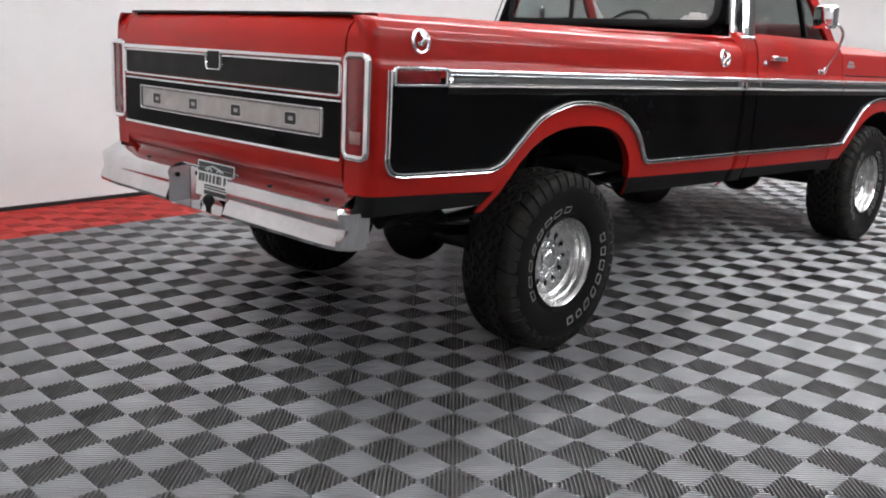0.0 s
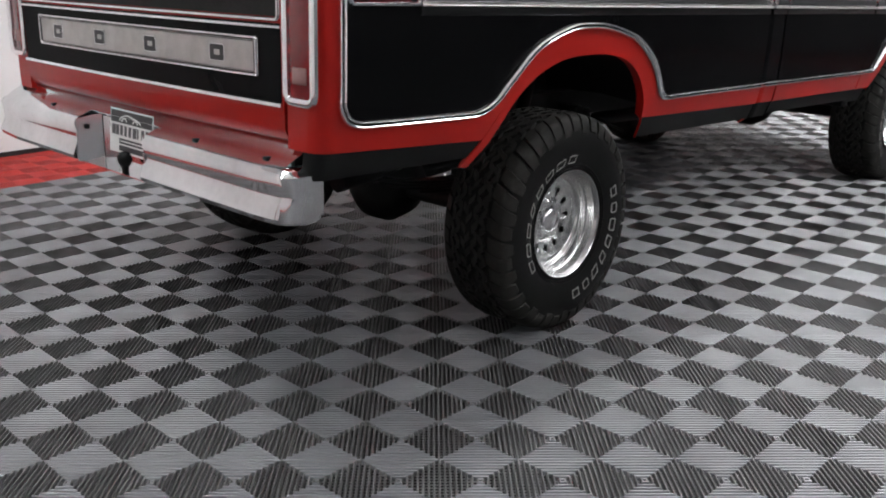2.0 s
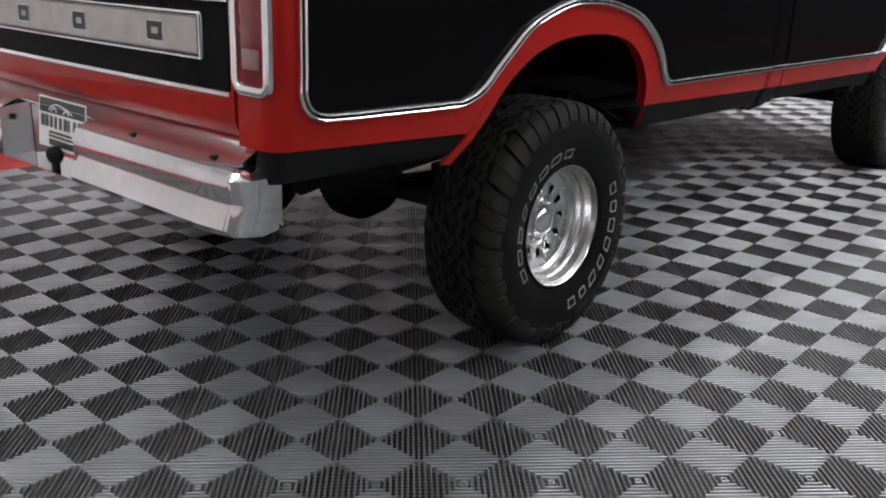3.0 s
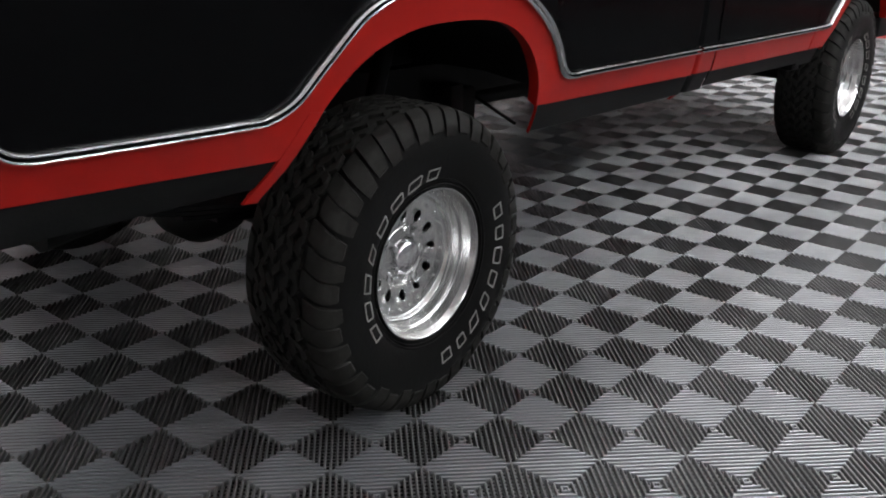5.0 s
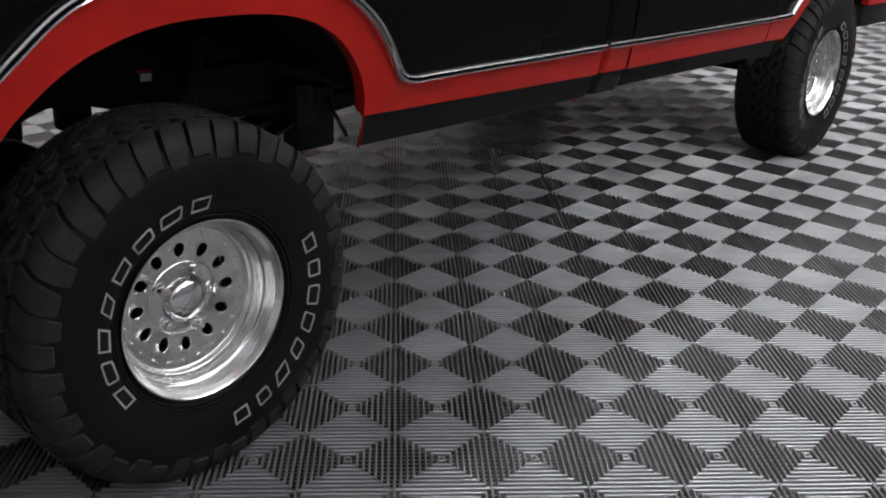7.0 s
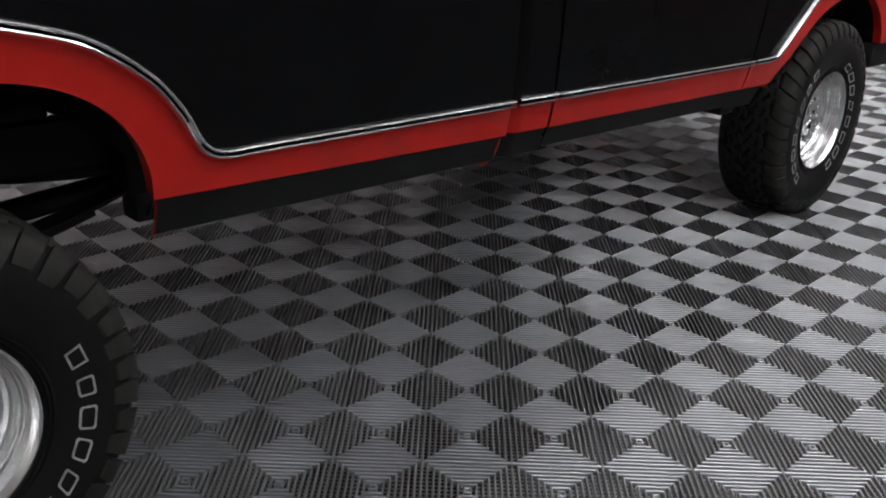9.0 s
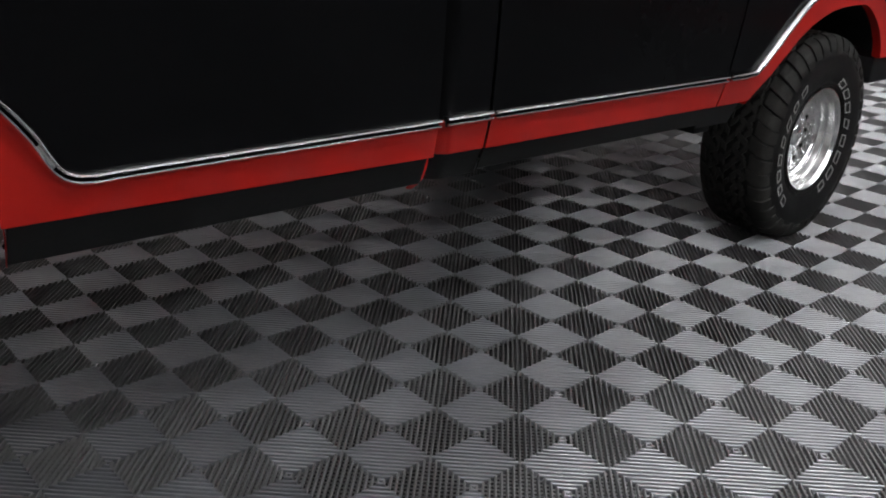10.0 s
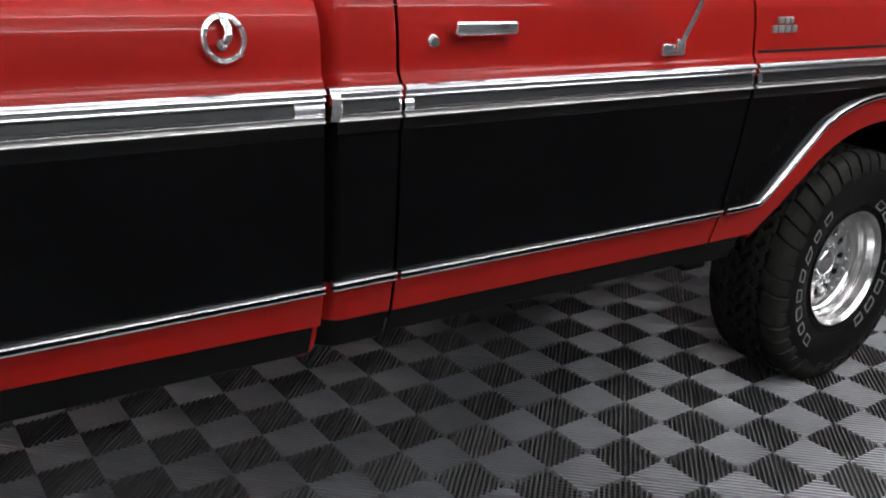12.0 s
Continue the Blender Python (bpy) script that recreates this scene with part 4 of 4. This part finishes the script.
# ---------------- chassis ----------------
def frame_rail(bm):
    P = smooth_curve([(C + 0.435, y, z) for y, z in ((-1.10, 0.770), (-0.75, 0.775), (-0.45, 0.790), (0.00, 0.785), (0.10, 0.757), (0.25, 0.727), (0.80, 0.725), (2.4, 0.730), (4.20, 0.730))], 0.08)
    sweep(bm, P, [(-0.035, -0.055), (-0.035, 0.055), (0.035, 0.055), (0.035, -0.055)], lambda i: (0, 0, 1))


body("frame_rail", frame_rail, FRAME_BLACK, "black frame rail")
body("bump_stop", lambda bm: box(bm, C + 0.41, C + 0.47, -0.045, 0.030, 0.668, 0.745, 0.012), FRAME_BLACK, "black rubber bump stop below the frame rail")
for cy in (-1.0, 0.75, 1.9, 3.0):
    body("cross_member", lambda bm, cy=cy: box(bm, C - 0.42, C + 0.42, cy - 0.04, cy + 0.04, 0.68, 0.78), FRAME_BLACK, both=False)
body("reflector", lambda bm: box(bm, C + 0.455, C + 0.476, 0.148, 0.184, 0.787, 0.816, 0.002), REFLECTOR, "small red reflector")
body("reflector_edge", lambda bm: box(bm, C + 0.455, C + 0.476, 0.154, 0.184, 0.766, 0.785, 0.002), WHITE_FILM, "white lower edge of the reflector")
body("fuel_tank", lambda bm: box(bm, C - 0.36, C + 0.36, -0.98, -0.42, 0.56, 0.80, 0.04, 3), FRAME_BLACK, "black tank under the bed", both=False)


def axle(cy):
    def make(bm):
        revolve(bm, [(0.0001, C - 0.70), (0.045, C - 0.69), (0.045, C + 0.69), (0.0001, C + 0.70)], (cy, 0.385), 20)
        revolve(bm, [(0.05, C - 0.17), (0.12, C - 0.12), (0.165, C - 0.04), (0.165, C + 0.04), (0.12, C + 0.12), (0.05, C + 0.17)], (cy, 0.385), 24)
    return make


for cy in (-0.035, 3.345):
    part("axle", axle(cy)(b := bmesh.new()) or b, FRAME_BLACK, truck, "black axle with its differential")


def leaf_spring(cy):
    def make(bm):
        for k in range(4):
            h = 0.62 - 0.10 * k
            P = [(C + 0.50, cy + s * h, 0.50 - 0.012 * k + 0.10 * (s * h / 0.62) ** 2) for s in np.linspace(-1, 1, 16)]
            sweep(bm, P, [(-0.032, -0.005), (-0.032, 0.005), (0.032, 0.005), (0.032, -0.005)], lambda i: (0, 0, 1))
        box(bm, C + 0.455, C + 0.545, cy - 0.08, cy + 0.08, 0.43, 0.53, 0.008)
        box(bm, C + 0.46, C + 0.54, cy - 0.66, cy - 0.60, 0.58, 0.70, 0.006)
        box(bm, C + 0.46, C + 0.54, cy + 0.60, cy + 0.66, 0.58, 0.70, 0.006)
    return make


for cy in (-0.035, 3.345):
    for m in (Matrix.Identity(4), FLIP):
        bm = bmesh.new()
        leaf_spring(cy)(bm)
        bm.transform(m)
        part("leaf_spring", bm, FRAME_BLACK, truck, "stack of black leaf springs")
        bm = bmesh.new()
        tube(bm, [(C + 0.56, cy + 0.10, 0.36), (C + 0.50, cy + 0.34, 0.86)], 0.028)
        tube(bm, [(C + 0.552, cy + 0.132, 0.42), (C + 0.52, cy + 0.26, 0.70)], 0.036)
        bm.transform(m)
        part("shock_absorber", bm, FRAME_BLACK, truck, "black shock absorber")
body("spring_hanger", lambda bm: box(bm, C + 0.44, C + 0.52, 0.60, 0.735, 0.520, 0.700, 0.012), FRAME_BLACK, "black hanger of the rear spring")
body("drive_shaft", lambda bm: tube(bm, [(C, 0.14, 0.39), (C, 1.9, 0.56)], 0.036), FRAME_BLACK, both=False)
body("gearbox", lambda bm: box(bm, C - 0.2, C + 0.2, 1.75, 2.6, 0.56, 0.82, 0.05, 3), FRAME_BLACK, both=False)
body("exhaust_pipe", lambda bm: tube(bm, smooth_curve([(C + 0.30, 2.4, 0.60), (C + 0.32, 1.2, 0.60), (C + 0.34, 0.4, 0.64), (C + 0.36, 0.0, 0.74), (C + 0.62, -0.5, 0.64), (C + 0.74, -0.9, 0.62)], 0.06), 0.03), FRAME_BLACK, "dark exhaust pipe", both=False)
body("stay", lambda bm: tube(bm, [(0.900, 0.455, 0.671), (0.62, 0.64, 0.683)], 0.005), FRAME_BLACK, "thin black stay in the wheel well")
body("step_bracket", lambda bm: box(bm, 0.80, 0.93, 2.60, 2.69, 0.615, 0.66, 0.008), FRAME_BLACK, "small dark bracket under the sill")

# ---------------- wheels ----------------
TR, TW = 0.402, 0.155                            # tyre radius and half width


def tyre_shape(bm):
    prof = [(0.194, 0.112), (0.199, 0.132), (0.207, 0.140), (0.222, 0.147), (0.245, 0.153), (0.275, 0.158), (0.31, 0.160), (0.34, 0.1565), (0.364, 0.1475), (0.380, 0.134), (0.3895, 0.100), (0.3935, 0.0)]
    full = prof + [(r, -x * 0.74) for r, x in prof[-2::-1]]
    revolve(bm, full, (0, 0), 72)


def rim_line(bm):
    """Raised rings on the tyre's side wall."""
    for r, x in ((0.214, 0.1435), (0.222, 0.1468)):
        revolve(bm, [(r - 0.004, x - 0.004), (r - 0.002, x + 0.003), (r + 0.002, x + 0.003), (r + 0.004, x - 0.004)], (0, 0), 72)


def tread_blocks():
    """Lugs round the tyre, row by row, as one mesh."""
    verts, faces = [], []

    def lug(a, da, x0, x1, skew, r0, r1, taper=0.86):
        base = len(verts)
        for r, k in ((r0, 1.0), (r1, taper)):
            for sx, sa in ((0, -1), (1, -1), (1, 1), (0, 1)):
                x = (x0 + x1) / 2 + (sx - 0.5) * (x1 - x0) * k
                x *= 0.80 if x < 0 else 1.0
                ang = a + sa * da / 2 * k + skew * (sx - 0.5)
                verts.append((x, r * math.cos(ang), r * math.sin(ang)))
        for q in ((4, 5, 6, 7), (0, 1, 5, 4), (1, 2, 6, 5), (2, 3, 7, 6), (3, 0, 4, 7)):
            faces.append(tuple(base + k for k in q))

    def shoulder(a, da, s, inset, drop):
        """A rounded lug from the tread's edge down the side wall, narrowing to its foot."""
        top = [(0.090 + inset, TR - 0.003), (0.117, TR - 0.005), (0.134, 0.3925), (0.1465, 0.381), (0.1540, 0.366), (0.1575, 0.354), (0.1590, 0.344 - drop), (0.1560, 0.339 - drop)]
        foot = [(0.090 + inset, 0.380), (0.110, 0.378), (0.124, 0.372), (0.134, 0.363), (0.141, 0.357), (0.146, 0.348), (0.150, 0.340 - drop), (0.152, 0.336 - drop)]
        base = len(verts)
        for (xt, rt), (xf, rf), wd in zip(top, foot, (0.96, 1.0, 1.0, 1.0, 0.97, 0.92, 0.84, 0.72)):
            for x, r, f in ((xf, rf, 1.06), (xt, rt, 0.94), (xt, rt, -0.94), (xf, rf, -1.06)):
                ang = a + da / 2 * wd * f + 0.05 * s * (x - 0.12) / 0.04
                verts.append((x if s > 0 else -0.76 * x, r * math.cos(ang), r * math.sin(ang)))
        for q in range(7):
            for c in range(3):
                p = base + q * 4 + c
                faces.append((p, p + 4, p + 5, p + 1))
        faces.append((base, base + 1, base + 2, base + 3))
        e = base + 28
        faces.append((e + 3, e + 2, e + 1, e))

    n = 42
    pitch = 2 * math.pi / n
    rnd = random.Random(11)
    for k in range(n):
        a = k * pitch
        for s in (1, -1):
            j = rnd.uniform(-0.06, 0.06) * pitch
            long_ = 0.012 if k % 2 else 0.0
            # shoulder lug over the edge and down the side wall
            g = 0.90 if s > 0 else 0.88
            shoulder(a + j, pitch * 0.89, s, 0.010 if k % 2 else 0.0, long_)
            # inner blocks, split in two and set askew
            lug(a + pitch * 0.28 + j, pitch * 0.46, *sorted((s * 0.062, s * 0.096 * g)), -0.05 * s, 0.380, TR - 0.001, 0.90)
            lug(a + pitch * 0.74 - j, pitch * 0.47, *sorted((s * 0.058, s * 0.090 * g)), 0.04 * s, 0.380, TR, 0.90)
            lug(a + pitch * 0.05 - j, pitch * 0.56, *sorted((s * 0.026, s * 0.056)), -0.07 * s, 0.380, TR, 0.90)
            lug(a + pitch * 0.55 + j, pitch * 0.41, *sorted((s * 0.030, s * 0.060)), 0.06 * s, 0.380, TR - 0.001, 0.90)
        j = rnd.uniform(-0.08, 0.08) * pitch
        lug(a + pitch * 0.2 + j, pitch * 0.50, -0.024, 0.002, 0.05, 0.380, TR, 0.90)
        lug(a + pitch * 0.7 + j, pitch * 0.46, -0.001, 0.024, -0.06, 0.380, TR, 0.90)
    bm = bmesh.new()
    vs = [bm.verts.new(v) for v in verts]
    for f in faces:
        bm.faces.new([vs[k] for k in f])
    return bm


def letter_shape(a, w, h, r=0.272, line=0.0044, slant=0.0, shape=0):
    """A plain raised outline on the side wall, of a letter's size."""
    bm = bmesh.new()

    def pt(u, v, o):
        rr = r + v
        ang = a - (u + slant * v) / r
        x = float(np.interp(rr, (0.222, 0.245, 0.275, 0.31, 0.34), (0.147, 0.153, 0.158, 0.160, 0.156))) + o
        return (x, rr * math.cos(ang), rr * math.sin(ang))

    k = 0.22
    shapes = ([(-1, -1), (1, -1), (1, 1), (-1, 1)], [(-1, -1), (1, -1), (0.35, 1), (-0.35, 1)], [(-0.4, -1), (0.4, -1), (1, 1), (-1, 1)],
              [(-1, -1 + k), (-1 + k, -1), (1 - k, -1), (1, -1 + k), (1, 1 - k), (1 - k, 1), (-1 + k, 1), (-1, 1 - k)], [(-1, -1), (0.7, -1), (1, 1), (-0.7, 1)])
    outer = [(u * w / 2, v * h / 2) for u, v in shapes[shape % len(shapes)]]
    inner = [(u * (1 - 2 * line / w), v * (1 - 2 * line / h)) for u, v in outer]
    grid(bm, [[pt(u, v, -0.0005) for u, v in outer], [pt(u, v, 0.0014) for u, v in outer], [pt(u, v, 0.0014) for u, v in inner], [pt(u, v, -0.0005) for u, v in inner]], close_v=True)
    return bm


def rim_shape(bm):
    prof = [(0.186, -0.14), (0.190, 0.10), (0.1975, 0.126), (0.2010, 0.134), (0.2017, 0.141), (0.2000, 0.1455), (0.1965, 0.1460), (0.1930, 0.1425), (0.1905, 0.1360), (0.1870, 0.1320), (0.1855, 0.1290), (0.1845, 0.1040),
            (0.1825, 0.1010), (0.1790, 0.0995), (0.1770, 0.0970), (0.1755, 0.0790), (0.1735, 0.0755), (0.1690, 0.0740), (0.1665, 0.0715), (0.1640, 0.0640), (0.1600, 0.0600), (0.1540, 0.0585), (0.1350, 0.0560)]
    revolve(bm, prof, (0, 0), 96)
    # disc with twelve oval holes: rings of faces, left open at each hole
    n = 12
    rin, rout = 0.086, 0.135
    hx = lambda r: 0.0500 + 0.0060 * ((r - 0.086) / 0.049) ** 2
    P = lambda r, a, x: (x, r * math.cos(a), r * math.sin(a))
    for k in range(n):
        ca, rm = 2 * math.pi * k / n + radians(-1.5), 0.1105
        m = 24
        hole, edge = [], []
        for j in range(m):
            t = 2 * math.pi * j / m
            hole.append((rm + 0.0165 * math.cos(t), ca + 0.0118 * math.sin(t) / rm, 1.0))
            c, q = math.cos(t), math.sin(t)
            f = max(abs(c), abs(q))
            edge.append(((rin + rout) / 2 + c / f * (rout - rin) / 2, ca + q / f * math.pi / n))
        rim_of = lambda d, g: [(rm + (r - rm) * g, ca + (a - ca) * g, hx(r) + d) for r, a, _ in hole]
        grid(bm, [[P(r, a, hx(r)) for r, a in edge], [P(r, a, x) for r, a, x in rim_of(0.0, 1.12)], [P(r, a, x) for r, a, x in rim_of(-0.0015, 1.0)], [P(r, a, x) for r, a, x in rim_of(-0.014, 0.98)]], close_v=True)
    revolve(bm, [(0.086, hx(0.086)), (0.084, 0.0525), (0.080, 0.0545), (0.054, 0.0560), (0.050, 0.0500)], (0, 0), 72)


def hub_cap(bm):
    revolve(bm, [(0.0505, 0.040), (0.0500, 0.060), (0.0470, 0.0690), (0.0400, 0.0755), (0.0385, 0.0760), (0.0375, 0.0745), (0.0260, 0.0790), (0.0100, 0.0810), (0.0001, 0.0812)], (0, 0), 36)


def nut(bm, a):
    cy, cz = 0.0698 * math.cos(a), 0.0698 * math.sin(a)
    revolve(bm, [(0.0105, 0.052), (0.0105, 0.074), (0.0075, 0.080), (0.0001, 0.082)], (cy, cz), 6)
    revolve(bm, [(0.0150, 0.053), (0.0140, 0.0600), (0.0105, 0.0610)], (cy, cz), 16)


def wheel(spin, at_m):
    """One wheel at the origin, axis along x, then set in its place."""
    place = at_m @ Matrix.Rotation(radians(spin), 4, "X")

    def add(name, make, mat, parent, label="", smooth=40):
        bm = make if isinstance(make, bmesh.types.BMesh) else bmesh.new()
        if not isinstance(make, bmesh.types.BMesh):
            make(bm)
        bm.transform(place)
        return part(name, bm, mat, parent, label, smooth)
    w = add("wheel", rim_shape, ALLOY, truck, "polished alloy wheel with twelve oval holes")
    add("brake_drum", lambda bm: revolve(bm, [(0.0001, -0.02), (0.15, -0.02), (0.155, -0.03), (0.155, -0.10), (0.0001, -0.11)], (0, 0), 32), FRAME_BLACK, w)
    add("tyre", tyre_shape, RUBBER, w, "wide black mud tyre")
    add("sidewall_ring", rim_line, RUBBER, w)
    add("tread", tread_blocks(), TREAD, w, "chunky black tread lugs", 30)
    add("hub_cap", hub_cap, HUB, w, "chrome centre cap")
    for k in range(5):
        add("lug_nut", lambda bm: nut(bm, 2 * math.pi * k / 5 + radians(73)), CHROME, w)
    for k in range(24):
        a = 2 * math.pi * (k + 0.5) / 24
        add("rivet", lambda bm: revolve(bm, [(0.0001, 0.0655), (0.0030, 0.0645), (0.0042, 0.0615), (0.0044, 0.056)], (0.1465 * math.cos(a), 0.1465 * math.sin(a)), 8), CHROME, w)
    rnd = random.Random(5)
    for start, step, count, r, h in ((207, -16.7, 8, 0.241, 0.029), (16, -13.6, 8, 0.280, 0.033)):
        for k in range(count):
            wd = math.radians(abs(step)) * r * rnd.uniform(0.56, 0.76)
            add("raised_mark", letter_shape(radians(start + step * k), wd, h, r, line=0.0040, slant=rnd.uniform(-0.10, 0.40), shape=rnd.choice((0, 3, 4, 4))), LETTER, w, "white outlined raised mark on the side wall")
    return w


WZ = 0.390
for wx, wy, spin in ((0.853, -0.035, 0), (0.835, 3.345, -150)):
    wheel(spin, Matrix.Translation((wx, wy, WZ)) @ Matrix.Rotation(0.02, 4, "Z"))
    wheel(spin + 40, Matrix.Translation((2 * MID - wx, wy, WZ)) @ Matrix.Rotation(math.pi + 0.02, 4, "Z"))

# ---------------- floor tiles ----------------
H = TILE_W / math.sqrt(2) / 2
RIBS = 15
PITCH = 2 * H / RIBS


def tile_ribs():
    """One ribbed tile, its corner at the origin: four squares of slanting ribs, turned against each other."""
    verts, faces, kinds = [], [], []
    q = TILE_W / 4
    for i in range(2):
        for j in range(2):
            c = Vector((q + 2 * q * i, q + 2 * q * j, 0))
            d = Vector((-1, 1, 0)).normalized() if i == j else Vector((1, 1, 0)).normalized()
            s = Vector((d.y, -d.x, 0))
            for k in range(RIBS):
                v = (k + 0.5) * PITCH - H
                base = len(verts)
                # Slimmer ribs in these squares add to the shade put in their colour.
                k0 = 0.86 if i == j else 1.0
                sec = [(w * k0, z) for w, z in ((-0.0034, -0.0145), (-0.0032, -0.0020), (-0.0019, -0.0003), (0.0019, -0.0003), (0.0032, -0.0020), (0.0034, -0.0145))]
                for w, z in sec:
                    half = max(0.0, H - abs(v + w))
                    for e in (-1, 1):
                        verts.append(c + d * (e * half) + s * (v + w) + Vector((0, 0, z)))
                for g in range(len(sec) - 1):
                    # 1 picks the copy whose colour holds the shade along the ribs.
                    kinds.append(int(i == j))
                    faces.append((base + 2 * g, base + 2 * g + 1, base + 2 * g + 3, base + 2 * g + 2))
            for k in range(RIBS - 1):
                u = (k + 1) * PITCH - H
                half = H - abs(u)
                base = len(verts)
                for w, z in ((-0.0034, -0.0095), (0.0034, -0.0095)):
                    for e in (-1, 1):
                        verts.append(c + s * (e * half) + d * (u + w) + Vector((0, 0, z)))
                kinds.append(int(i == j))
                faces.append((base, base + 1, base + 3, base + 2))
    return np.array([tuple(v) for v in verts]), faces, kinds


tv, tf, tk = tile_ribs()


def tile_mesh(name, mats, offsets):
    me = bpy.data.meshes.new(name)
    n = len(tv)
    allv = np.concatenate([tv + np.array((ox, oy, 0.0)) for ox, oy in offsets])
    fa = np.array(tf)
    allf = np.concatenate([fa + n * k for k in range(len(offsets))])
    me.from_pydata(allv.tolist(), [], allf.tolist())
    me.polygons.foreach_set("use_smooth", [True] * len(me.polygons))
    for m in mats:
        me.materials.append(m)
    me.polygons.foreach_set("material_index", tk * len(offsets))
    return me


def is_red(i, j):
    return i < 3 or j < 3 or j >= NY - 3


near, far_grey, far_red = [], [], []
for i in range(NX):
    for j in range(NY):
        x, y = FX0 + i * TILE_W, FY0 + j * TILE_W
        if is_red(i, j):
            far_red.append((x, y))
        elif 0.2 < x < 4.1 and -2.6 < y < 4.4:
            near.append((x, y))
        else:
            far_grey.append((x, y))
one = tile_mesh("floor_tile", (TILE, TILE_SHADED), [(0, 0)])
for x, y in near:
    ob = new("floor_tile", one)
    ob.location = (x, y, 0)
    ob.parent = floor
for offs, mt, lab in ((far_grey, (TILE, TILE_SHADED), "ribbed grey snap tiles"), (far_red, (TILE_RED, TILE_RED_SHADED), "ribbed red border tiles")):
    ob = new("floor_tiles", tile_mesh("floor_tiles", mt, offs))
    ob.parent = floor
    tagged(ob, lab, kind="stuff")
